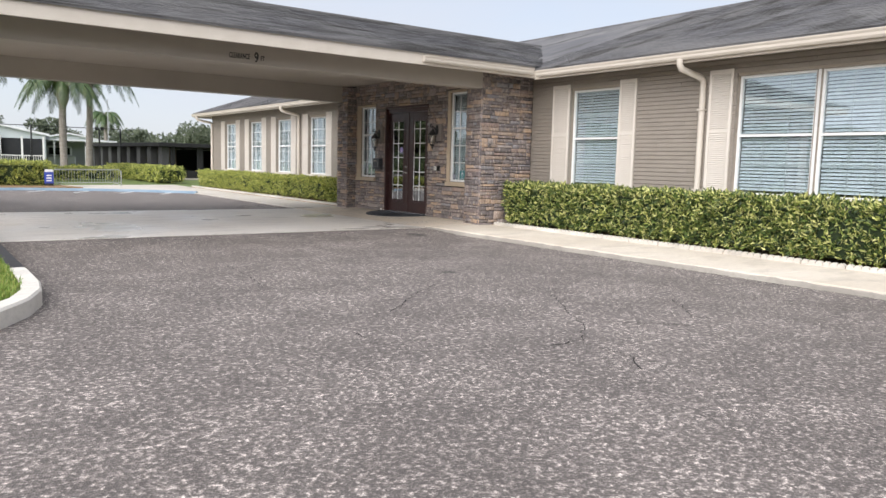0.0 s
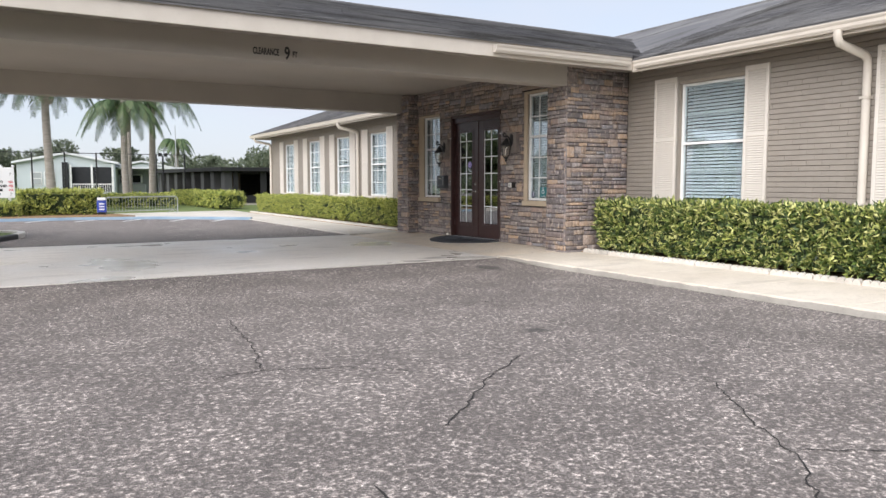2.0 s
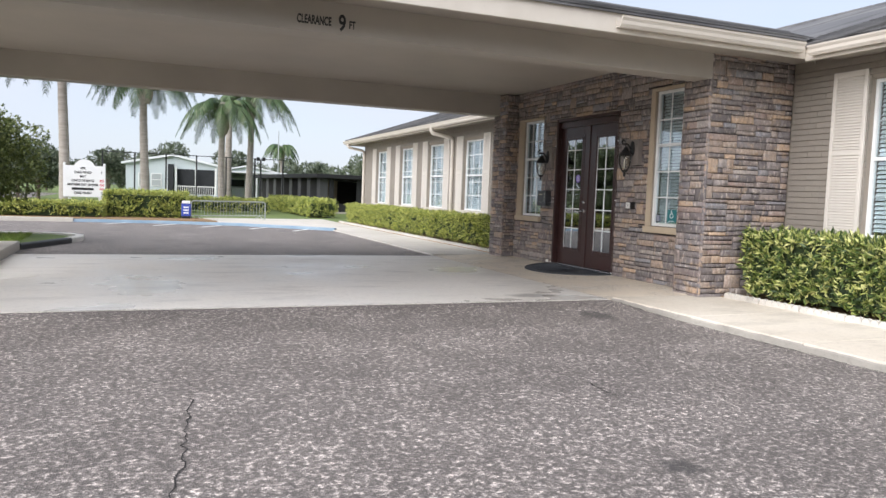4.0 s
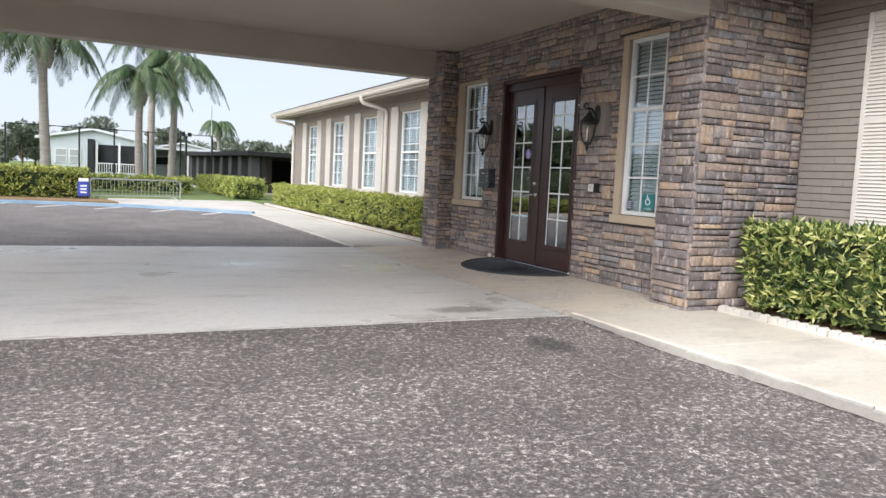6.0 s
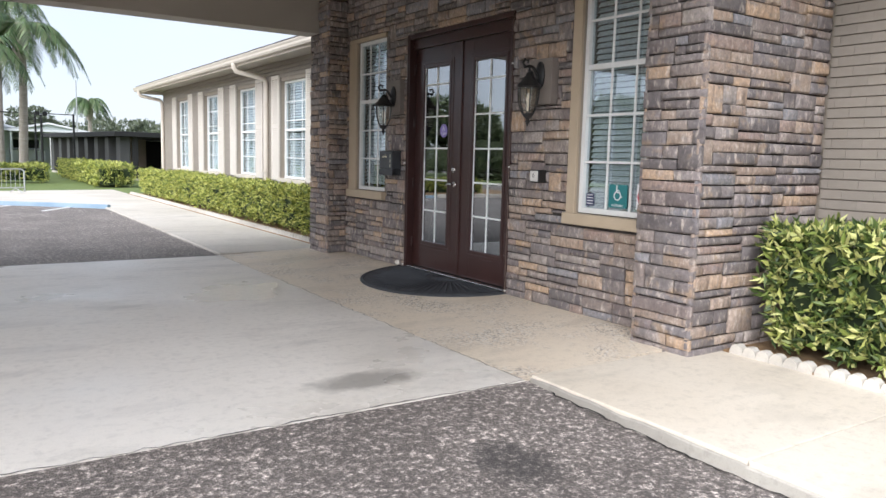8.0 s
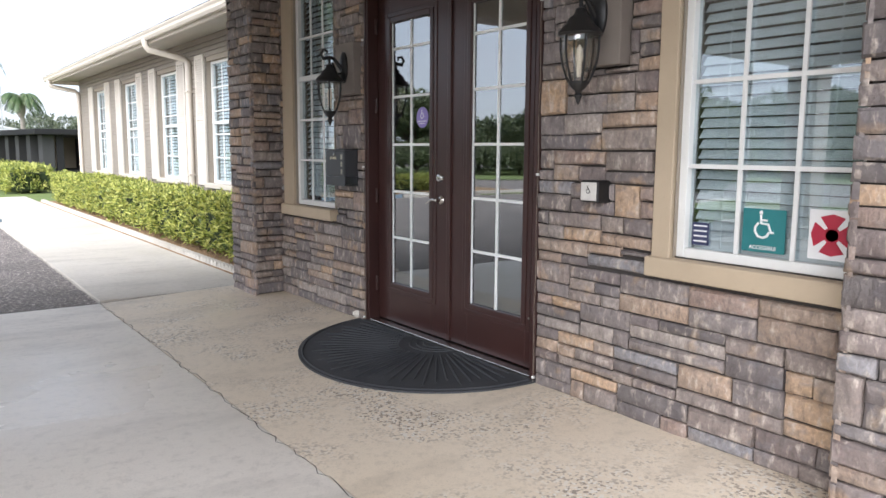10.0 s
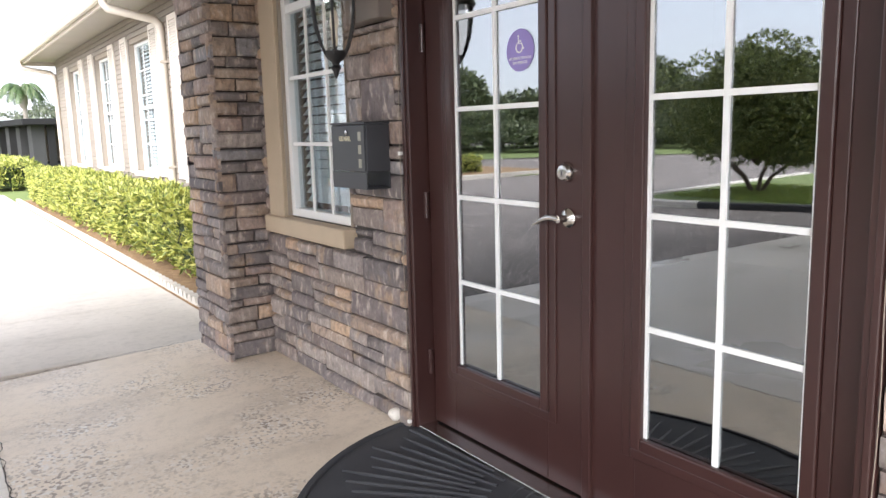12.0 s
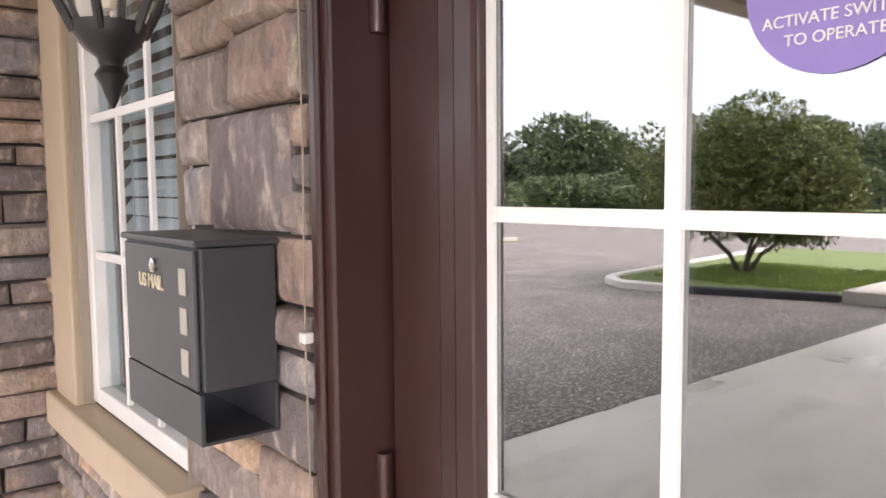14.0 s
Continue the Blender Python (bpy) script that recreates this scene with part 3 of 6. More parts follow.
for y0, y1 in ((18.88, 19.42), (12.9, 13.3)):
    ob = tagged(new("column"), "square taupe painted canopy column", "column", "canopy columns", "structure")
    part("shaft", boxes((0.1, 0.58, y0, y1, 0.085, 2.9), bevel=0.012), M_BEAM, ob)
    part("base", boxes((0.08, 0.60, y0 - 0.02, y1 + 0.02, 0.085, 0.2), bevel=0.01), M_BEAM, ob)

# ---- roofs ----
SLOPE, CSLOPE = 0.345, 0.31


def roof_slab(name, corners, thick, label):
    bm = bmesh.new()
    top = [bm.verts.new(c) for c in corners]
    low = [bm.verts.new((x, y, z - thick)) for x, y, z in corners]
    n = len(corners)
    bm.faces.new(top)
    bm.faces.new(low[::-1])
    for i in range(n):
        bm.faces.new((top[i], low[i], low[(i + 1) % n], top[(i + 1) % n]))
    return setting(name, bm, M_SHINGLE, label, "roof")


def shingles(parent, origin, along, up, length, courses, keep, seed):
    """Overlapping tabs in courses, each lifted a little at its lower edge."""
    rng = random.Random(seed)
    o, a, u = Vector(origin), Vector(along).normalized(), Vector(up).normalized()
    nrm = a.cross(u).normalized()
    if nrm.z < 0:
        nrm = -nrm
    verts, faces = [], []
    for c in range(courses):
        s = -rng.random() * 0.3
        while s < length:
            w = rng.choice((0.17, 0.25, 0.33))
            s0, s1 = max(0, s), min(length, s + w - 0.006)
            s += w
            if s1 - s0 < 0.03:
                continue
            p = o + a * s0 + u * (c * 0.14)
            if not keep(p):
                continue
            lift = 0.012 + rng.random() * 0.006
            b = len(verts)
            for q, h in ((o + a * s0 + u * (c * 0.14), lift), (o + a * s1 + u * (c * 0.14), lift), (o + a * s1 + u * (c * 0.14 + 0.15), 0.003), (o + a * s0 + u * (c * 0.14 + 0.15), 0.003)):
                verts.append(q + nrm * h)
            verts.append(o + a * s0 + u * (c * 0.14))
            verts.append(o + a * s1 + u * (c * 0.14))
            faces += [(b, b + 1, b + 2, b + 3), (b + 4, b + 5, b + 1, b)]
    me = bpy.data.meshes.new("shingles")
    me.from_pydata(verts, [], faces)
    me.materials.append(M_SHINGLE)
    ob = new("shingles", me)
    ob.parent = parent
    ob["kind"] = "stuff"
    return ob


RX, RZ = 16.9, 3.26 + SLOPE * (16.9 - 10.9)
main_roof = roof_slab("roof_main", [(10.9, -22.3, 3.26), (10.9, 34.98, 3.26), (RX, 34.98, RZ), (RX, -22.3, RZ)], 0.03, "weathered dark grey shingle roof with black streaks")
roof_slab("roof_back", [(RX, -22.3, RZ), (RX, 34.98, RZ), (22.9, 34.98, 3.26), (22.9, -22.3, 3.26)], 0.03, "weathered dark grey shingle roof slope behind")
CZ = 3.33 + CSLOPE * 4.13
CX = 10.9 + (CZ - 3.26) / SLOPE
south_roof = roof_slab("roof_canopy_south", [(-0.72, 12.06, 3.33), (10.9, 12.06, 3.33), (CX, 16.19, CZ), (-0.72, 16.19, CZ)], 0.03, "dark grey shingle canopy roof slope")
roof_slab("roof_canopy_north", [(-0.72, 16.19, CZ), (CX, 16.19, CZ), (10.9, 20.32, 3.33), (-0.72, 20.32, 3.33)], 0.03, "dark grey shingle canopy roof slope")
shingles(main_roof, (10.89, -4, 3.262), (0, 1, 0), (1, 0, SLOPE), 16.6, 45, lambda p: p.y < 12.06 + (p.x - 10.9) * (4.13 / (CX - 10.9)), 1)
shingles(main_roof, (10.89, 19.8, 3.262), (0, 1, 0), (1, 0, SLOPE), 15.15, 45, lambda p: p.y > 20.32 - (p.x - 10.9) * (4.13 / (CX - 10.9)), 2)
shingles(south_roof, (-0.71, 12.05, 3.332), (1, 0, 0), (0, 1, CSLOPE), 15.0, 31, lambda p: p.x < 10.9 + (p.y - 12.06) * ((CX - 10.9) / 4.13), 3)
bm = boxes((RX - 0.1, RX + 0.1, -22.3, 34.98, RZ - 0.05, RZ + 0.02), (-0.72, CX, 16.09, 16.29, CZ - 0.05, CZ + 0.02), bevel=0.015)
setting("roof_ridge", bm, M_SHINGLE, "dark grey shingle ridge caps", "roof ridge")


# ---- gutters and downspouts ----
def gutter(name, p0, p1, out, label):
    """An ogee gutter from p0 to p1 at the eave, hanging on the side named by out."""
    a, b, o = Vector(p0), Vector(p1), Vector(out)
    prof = [(0.0, 0.0), (0.005, -0.115), (0.075, -0.12), (0.10, -0.085), (0.105, -0.05), (0.125, -0.02), (0.13, 0.0), (0.118, 0.0), (0.10, -0.03), (0.09, -0.08), (0.07, -0.108), (0.014, -0.105), (0.01, 0.0)]
    bm = bmesh.new()
    rows = [[bm.verts.new(p + o * d + Vector((0, 0, h))) for d, h in prof] for p in (a, b)]
    n = len(prof)
    for k in range(n):
        bm.faces.new((rows[0][k], rows[0][(k + 1) % n], rows[1][(k + 1) % n], rows[1][k]))
    bm.faces.new(rows[0])
    bm.faces.new(rows[1][::-1])
    return tagged(new(name, finish(bm, name, M_TRIM)), label, "gutter")


gutter("gutter", (8.08, 12.098, 3.26), (10.80, 12.098, 3.26), (0, -1, 0), "cream aluminium gutter on the canopy eave")
gutter("gutter", (10.928, -22, 3.22), (10.928, 11.97, 3.22), (-1, 0, 0), "cream aluminium gutter along the near wing eave")
gutter("gutter", (10.928, 20.3, 3.22), (10.928, 34.95, 3.22), (-1, 0, 0), "cream aluminium gutter along the far wing eave")


def downspout(y, label, top=(10.86, 3.12)):
    ob = thing("downspout", label, "downspout")
    x0, z0 = top
    for name, pts in (("pipe", [(W - 0.05, y, 2.72), (W - 0.05, y, 0.02)]), ("elbow", [(x0, y, z0), (x0 + 0.005, y, z0 - 0.09), (x0 + 0.05, y, z0 - 0.16), (W - 0.12, y, 2.86), (W - 0.06, y, 2.80), (W - 0.05, y, 2.70)])):
        bm = bmesh.new()
        tube(bm, pts, 0.055, 12)
        part(name, bm, M_TRIM, ob, smooth=True)
    for z in (2.3, 0.9):
        part("strap", boxes((W - 0.11, W + 0.0, y - 0.062, y + 0.062, z, z + 0.03)), M_TRIM, ob)
    return ob


downspout(8.43, "cream round downspout between shutters on the near wing")
downspout(25.05, "cream downspout on the far wing wall")
ob = downspout(34.35, "cream downspout at the far corner of the wing")


# ---- windows with shutters ----
SLATS = {}


def slat_mesh(width, tilt):
    key = (round(width, 3), tilt)
    if key not in SLATS:
        bm = bmesh.new()
        box(bm, -0.0014, 0.0014, -width / 2, width / 2, -0.026, 0.026)
        bmesh.ops.rotate(bm, verts=bm.verts, cent=(0, 0, 0), matrix=Matrix.Rotation(radians(tilt), 3, "Y"))
        SLATS[key] = finish(bm, "slat", M_BLIND)
    return SLATS[key]


def blind(x, y0, y1, z0, z1, tilt, pitch, label):
    ob = thing("window_blind", label, "blind", "window blinds")
    part("headrail", boxes((x - 0.02, x + 0.03, y0, y1, z1 - 0.05, z1)), M_BLIND, ob)
    n = int((z1 - z0 - 0.08) / pitch)
    for i in range(n):
        s = new("slat", slat_mesh(y1 - y0, tilt))
        s.parent, s.location = ob, (x, (y0 + y1) / 2, z1 - 0.08 - i * pitch)
    part("bottom_rail", boxes((x - 0.015, x + 0.015, y0, y1, z0 + 0.005, z0 + 0.03)), M_BLIND, ob)
    for y in (y0 + 0.15, y1 - 0.15):
        part("cord", boxes((x - 0.028, x - 0.026, y - 0.003, y + 0.003, z0 + 0.03, z1 - 0.05)), M_BLIND, ob)
    return ob


def window(name, x, y0, y1, z0, z1, cols, rows, label, depth=0.09, sash=0.5, bar=0.014, frame_m=None, tilt=36, pitch=0.056, sill=True, inset=0.032):
    """A sash window set back in its opening: frame, sash rails, panes, muntins, sill and a blind behind."""
    fm = frame_m or M_WHITE
    ob = tagged(new(name), label, "window", "", "structure")
    xf = x + depth
    f = 0.045
    part("window_frame", boxes((xf, xf + 0.06, y0, y0 + f, z0, z1), (xf, xf + 0.06, y1 - f, y1, z0, z1), (xf, xf + 0.06, y0 + f, y1 - f, z0, z0 + f), (xf, xf + 0.06, y0 + f, y1 - f, z1 - f, z1), bevel=0.004), fm, ob)
    zm = z0 + (z1 - z0) * sash
    part("meeting_rail", boxes((xf + 0.004, xf + 0.05, y0 + f, y1 - f, zm - 0.022, zm + 0.022), bevel=0.004), fm, ob)
    for c in range(1, cols):
        y = y0 + f + (y1 - y0 - 2 * f) * c / cols
        part("muntin", boxes((xf + 0.012 + inset, xf + 0.022 + inset, y - bar / 2, y + bar / 2, z0 + f, zm - 0.022), (xf + 0.012 + inset, xf + 0.022 + inset, y - bar / 2, y + bar / 2, zm + 0.022, z1 - f)), fm, ob)
    zs = [z0 + f + (z1 - z0 - 2 * f) * r / rows for r in range(1, rows)]
    for z in zs:
        if abs(z - zm) > 0.05:
            part("muntin", boxes((xf + 0.011 + inset, xf + 0.023 + inset, y0 + f, y1 - f, z - bar / 2, z + bar / 2)), fm, ob)
    p = part("pane", boxes((xf + 0.034, xf + 0.038, y0 + f, y1 - f, z0 + f, z1 - f)), M_WINGLASS, ob)
    p.visible_shadow = False
    part("reveal", boxes((x + 0.036, xf - 0.001, y0 + 0.001, y0 + 0.005, z0, z1 - 0.006), (x + 0.036, xf - 0.001, y1 - 0.005, y1 - 0.001, z0, z1 - 0.006), (x + 0.036, xf - 0.001, y0 + 0.001, y1 - 0.001, z1 - 0.005, z1 - 0.001)), M_TAUPE if fm is not M_TANTRIM else fm, ob)
    if sill:
        part("sill", boxes((x - 0.06, xf, y0 - 0.06, y1 + 0.06, z0 - 0.075, z0 - 0.002), bevel=0.008), M_TRIM, ob)
    blind(xf + 0.095, y0 + f, y1 - f, z0 + 0.01, z1 - 0.02, tilt, pitch, "white horizontal slat blind, lowered behind the glass")
    return ob


SHUTTER_MESH = {}


def shutter(y0, z0, z1, label, width=0.42):
    ob = thing("shutter", label, "shutter", "window shutters", at=(W, y0, z0))
    key = (round(z1 - z0, 3), width)
    h = z1 - z0
    if key not in SHUTTER_MESH:
        st = 0.05
        made = {
            "stile": finish(boxes((-0.035, -0.002, 0, st, 0, h), bevel=0.004), "stile", M_SHUTTER),
            "rail": finish(boxes((-0.034, -0.003, st, width - st, -0.035, 0.035), bevel=0.003), "rail", M_SHUTTER),
            "back": finish(boxes((-0.009, -0.002, st, width - st, 0.02, h - 0.02)), "back", M_SHUTTER),
        }
        bm = bmesh.new()
        box(bm, -0.004, 0.004, st, width - st, -0.019, 0.019)
        bmesh.ops.rotate(bm, verts=bm.verts, cent=(0, 0, 0), matrix=Matrix.Rotation(radians(30), 3, "Y"))
        made["louvre"] = finish(bm, "louvre", M_SHUTTER)
        SHUTTER_MESH[key] = made
    m = SHUTTER_MESH[key]

    def put(name, y, z, x=0.0):
        o = new(name, m[name])
        o.parent, o.location = ob, (x, y, z)

    put("stile", 0, 0)
    put("stile", width - 0.05, 0)
    for z in (0.036, h * 0.52, h - 0.036):
        put("rail", 0, z)
    put("back", 0, 0)
    for lo, hi in ((0.075, h * 0.52 - 0.04), (h * 0.52 + 0.04, h - 0.075)):
        n = int((hi - lo) / 0.036)
        for i in range(n):
            put("louvre", 0, lo + (i + 0.5) * (hi - lo) / n, -0.022)
    return ob


window("window_1", W, *SOUTH_WINDOWS[0], 3, 4, "white sash window with a lowered blind in the brick wall")
y0, y1, z0, z1 = SOUTH_WINDOWS[1]
window("window_2", W, (y0 + y1) / 2 + 0.03, y1, z0, z1, 3, 4, "white sash window, half of a pair, with a lowered blind")
window("window_3", W, y0, (y0 + y1) / 2 - 0.03, z0, z1, 3, 4, "white sash window, half of a pair, with a lowered blind")
bm = boxes((W + 0.06, W + 0.2, (y0 + y1) / 2 - 0.03, (y0 + y1) / 2 + 0.03, z0, z1))
setting("window_mullion", bm, M_WHITE, "white mullion between the paired windows", "mullion")
for y, width in ((11.70, 0.5), (9.92, 0.42), (7.86, 0.46), (4.55, 0.46)):
    shutter(y, WZ0 - 0.04, WZ1 + 0.12, "cream louvred shutter fixed beside a window", width)
for i, (y0, y1, z0, z1) in enumerate(NORTH_WINDOWS):
    window("window_%d" % (i + 4), W, y0, y1, z0, z1, 3, 5, "white sash window with a lowered blind on the far wing", bar=0.018, inset=0.0)
    shutter(y0 - 0.44, z0 - 0.04, z1 + 0.12, "cream louvred shutter fixed beside a far wing window")
    shutter(y1 + 0.02, z0 - 0.04, z1 + 0.12, "cream louvred shutter fixed beside a far wing window")

# ---- entrance windows with tan trim ----
def tan_trim(y0, y1, z0, z1, left, right, side):
    ob = tagged(new("trim_" + side), "tan painted wood trim round the entrance window", "window trim", "", "structure")
    part("jamb", boxes((S + 0.015, S + 0.12, y1 + 0.006, y1 + left, z0 - 0.02, z1), bevel=0.006), M_TANTRIM, ob)
    if right:
        part("jamb", boxes((S + 0.015, S + 0.12, y0 - right, y0 - 0.006, z0 - 0.02, z1), bevel=0.006), M_TANTRIM, ob)
    part("head", boxes((S + 0.017, S + 0.12, y0 - right, y1 + left, z1, z1 + 0.05), bevel=0.006), M_TANTRIM, ob)
    part("sill", boxes((S - 0.012, S + 0.12, y0 - right, y1 + left + 0.02, z0 - 0.105, z0 - 0.008), bevel=0.008), M_TANTRIM, ob)


tan_trim(WIN_R[0] + 0.13, WIN_R[1] - 0.0, WIN_R[2], WIN_R[3] - 0.06, 0.11, 0.13, "right")
tan_trim(WIN_L[0], WIN_L[1] , WIN_L[2], WIN_L[3] - 0.06, 0.22, 0.0, "left")
window("window_8", S, WIN_R[0] + 0.13, WIN_R[1], WIN_R[2], WIN_R[3] - 0.06, 3, 5, "white grid window beside the doors with an open slat blind", 0.06, 0.6, 0.02, None, 38, 0.048, False, 0.0)
window("window_9", S, WIN_L[0], WIN_L[1], WIN_L[2], WIN_L[3] - 0.06, 3, 5, "white grid window beside the doors with an open slat blind", 0.06, 0.6, 0.02, None, 38, 0.048, False, 0.0)

# ---- entrance doors ----
DY0, DY1, DZ1 = 15.275, 17.255, 2.69
door_frame = tagged(new("door_frame"), "dark brown painted frame round the double doors", "door frame", "", "structure")
part("jamb", boxes((D - 0.055, D + 0.14, DY0, DY0 + 0.05, 0.0, DZ1), (D + 0.085, D + 0.12, DY0 + 0.05, DY0 + 0.075, 0.0, DZ1 - 0.05), (D - 0.065, D - 0.053, DY0 + 0.008, DY0 + 0.03, 0.0, DZ1), bevel=0.005), M_DOOR, door_frame)
part("jamb", boxes((D - 0.055, D + 0.14, DY1 - 0.05, DY1, 0.0, DZ1), (D + 0.085, D + 0.12, DY1 - 0.075, DY1 - 0.05, 0.0, DZ1 - 0.05), (D - 0.065, D - 0.053, DY1 - 0.03, DY1 - 0.008, 0.0, DZ1), bevel=0.005), M_DOOR, door_frame)
part("head", boxes((D - 0.055, D + 0.14, DY0 + 0.05, DY1 - 0.05, DZ1 - 0.05, DZ1), (D + 0.0, D + 0.12, DY0 + 0.05, DY1 - 0.05, DZ1 - 0.16, DZ1 - 0.05), bevel=0.005), M_DOOR, door_frame)
part("threshold", boxes((D - 0.05, D + 0.14, DY0 + 0.05, DY1 - 0.05, -0.02, 0.014), bevel=0.004), M_CHROME, door_frame)


def door_leaf(name, y0, y1, g0, g1):
    """A full-light door leaf from y0 to y1 with glass from g0 to g1."""
    z0, z1, gz0, gz1 = 0.022, 2.53, 0.30, 2.33
    ob = tagged(new(name), "dark brown full-light entrance door with white grille, closed", "door", "", "structure")
    xa, xb = D + 0.035, D + 0.08
    part("stile", boxes((xa, xb, y0, g0, z0, z1), bevel=0.003), M_DOOR, ob)
    part("stile", boxes((xa, xb, g1, y1, z0, z1), bevel=0.003), M_DOOR, ob)
    part("rail", boxes((xa, xb, g0, g1, z0, gz0), bevel=0.003), M_DOOR, ob)
    part("rail", boxes((xa, xb, g0, g1, gz1, z1), bevel=0.003), M_DOOR, ob)
    t = 0.03
    part("glazing_bead", boxes((xa - 0.014, xa + 0.012, g0 - 0.012, g0 + t, gz0 - 0.012, gz1 + 0.012), (xa - 0.014, xa + 0.012, g1 - t, g1 + 0.012, gz0 - 0.012, gz1 + 0.012), (xa - 0.014, xa + 0.012, g0 + t, g1 - t, gz0 - 0.012, gz0 + t), (xa - 0.014, xa + 0.012, g0 + t, g1 - t, gz1 - t, gz1 + 0.012), bevel=0.006), M_DOOR, ob)
    o = 0.048
    part("moulding", boxes((xa - 0.007, xa + 0.004, g0 - o, g0 - 0.0125, gz0 - o, gz1 + o), (xa - 0.007, xa + 0.004, g1 + 0.0125, g1 + o, gz0 - o, gz1 + o), (xa - 0.007, xa + 0.004, g0 - 0.0125, g1 + 0.0125, gz0 - o, gz0 - 0.0125), (xa - 0.007, xa + 0.004, g0 - 0.0125, g1 + 0.0125, gz1 + 0.0125, gz1 + o), bevel=0.0035), M_DOOR, ob)
    p = part("pane", boxes((xa + 0.012, xa + 0.016, g0 + t - 0.005, g1 - t + 0.005, gz0 + t - 0.005, gz1 - t + 0.005)), M_DOORGLASS, ob)
    p.visible_shadow = False
    a, b, c, d = g0 + t, g1 - t, gz0 + t, gz1 - t
    part("grille_border", boxes((xa + 0.006, xa + 0.0115, a, a + 0.012, c, d), (xa + 0.006, xa + 0.0115, b - 0.012, b, c, d)), M_MUNTIN, ob, "pale border along the glass")
    ym = (a + b) / 2
    part("grille_bar", boxes((xa + 0.004, xa + 0.0115, ym - 0.009, ym + 0.009, c, d)), M_MUNTIN, ob, "white grille bar")
    for z in (0.69, 1.045, 1.40, 1.755, 2.11):
        part("grille_bar", boxes((xa + 0.0035, xa + 0.0115, a + 0.012, ym - 0.009, z - 0.009, z + 0.009), (xa + 0.0035, xa + 0.0115, ym + 0.009, b - 0.012, z - 0.009, z + 0.009)), M_MUNTIN, ob, "white grille bar")
    return ob


door_r = door_leaf("door_1", DY0 + 0.06, 16.276, 15.465, 16.05)
door_l = door_leaf("door_2", 16.282, DY1 - 0.06, 16.457, 17.035)
part("astragal", boxes((D + 0.02, D + 0.05, 16.235, 16.274, 0.026, 2.53), bevel=0.004), M_DOOR, door_r)


# ---- entrance fittings ----
def lever_and_lock(parent):
    x = D + 0.035
    lock = new("deadbolt")
    lock.parent = parent
    bm = bmesh.new()
    lathe(bm, [(0.034, 0), (0.034, -0.012), (0.028, -0.02), (0.024, -0.028), (0.018, -0.03)], (x, 16.354, 1.168), "x", 28)
    part("rose", bm, M_CHROME, lock, "brushed nickel lock rose", True)
    part("keyway", boxes((x - 0.0315, x - 0.029, 16.352, 16.356, 1.158, 1.178)), M_BLACK, lock)
    lever = new("lever_handle")
    lever.parent = parent
    bm = bmesh.new()
    lathe(bm, [(0.034, 0), (0.034, -0.008), (0.026, -0.016), (0.013, -0.02), (0.012, -0.05), (0.013, -0.055)], (x, 16.348, 1.012), "x", 28)
    part("rose", bm, M_CHROME, lever, "brushed nickel rose", True)
    bm = bmesh.new()
    tube(bm, [(x - 0.048, 16.345, 1.012), (x - 0.052, 16.375, 1.016), (x - 0.05, 16.41, 1.012), (x - 0.048, 16.44, 1.0), (x - 0.046, 16.465, 0.988), (x - 0.045, 16.485, 0.983)], [0.012, 0.011, 0.010, 0.008, 0.006, 0.004], 12)
    part("lever", bm, M_CHROME, lever, "brushed nickel curved lever", True)


lever_and_lock(door_l)
for z in (0.3, 1.0, 1.7, 2.3):
    bm = bmesh.new()
    tube(bm, [(D + 0.02, 17.2, z - 0.055), (D + 0.02, 17.2, z + 0.055)], 0.011, 10)
    part("hinge", bm, M_DOOR, door_l, "", True)
    bm = bmesh.new()
    tube(bm, [(D + 0.02, 15.33, z - 0.055), (D + 0.02, 15.33, z + 0.055)], 0.011, 10)
    part("hinge", bm, M_DOOR, door_r, "", True)
bm = bmesh.new()
lathe(bm, [(0.014, 0), (0.012, -0.02), (0.006, -0.035), (0.008, -0.045)], (D + 0.035, 15.385, 0.35), "x", 14)
part("door_stop", bm, M_CHROME, door_r, "small nickel door stop", True)


def letters(text, size, m, material, parent, name="lettering", extrude=0.0008, bold=0.0):
    cu = bpy.data.curves.new(name, "FONT")
    cu.body, cu.size, cu.extrude, cu.align_x, cu.align_y, cu.offset = text, size, extrude, "CENTER", "CENTER", bold
    tmp = bpy.data.objects.new(name, cu)
    me = bpy.data.meshes.new_from_object(tmp)
    bpy.data.objects.remove(tmp)
    me.name = name
    me.materials.clear()
    me.materials.append(material)
    ob = new(name, me)
    ob.parent = parent
    ob.matrix_basis = m
    return ob


FACE_W = Matrix.Rotation(radians(-90), 4, "Z") @ Matrix.Rotation(radians(90), 4, "X")       # text read by someone looking along +x
FACE_S = Matrix.Rotation(radians(90), 4, "X")                                               # text read by someone looking along +y
M_PURPLE = surface("purple_sticker", (0.25, 0.19, 0.50), (0.29, 0.23, 0.55), 8.0, 80.0, 0.4, 0.0)
M_PAPERWHITE = surface("white_print", (0.78, 0.78, 0.78), (0.82, 0.82, 0.82), 8.0, 80.0, 0.5, 0.0)


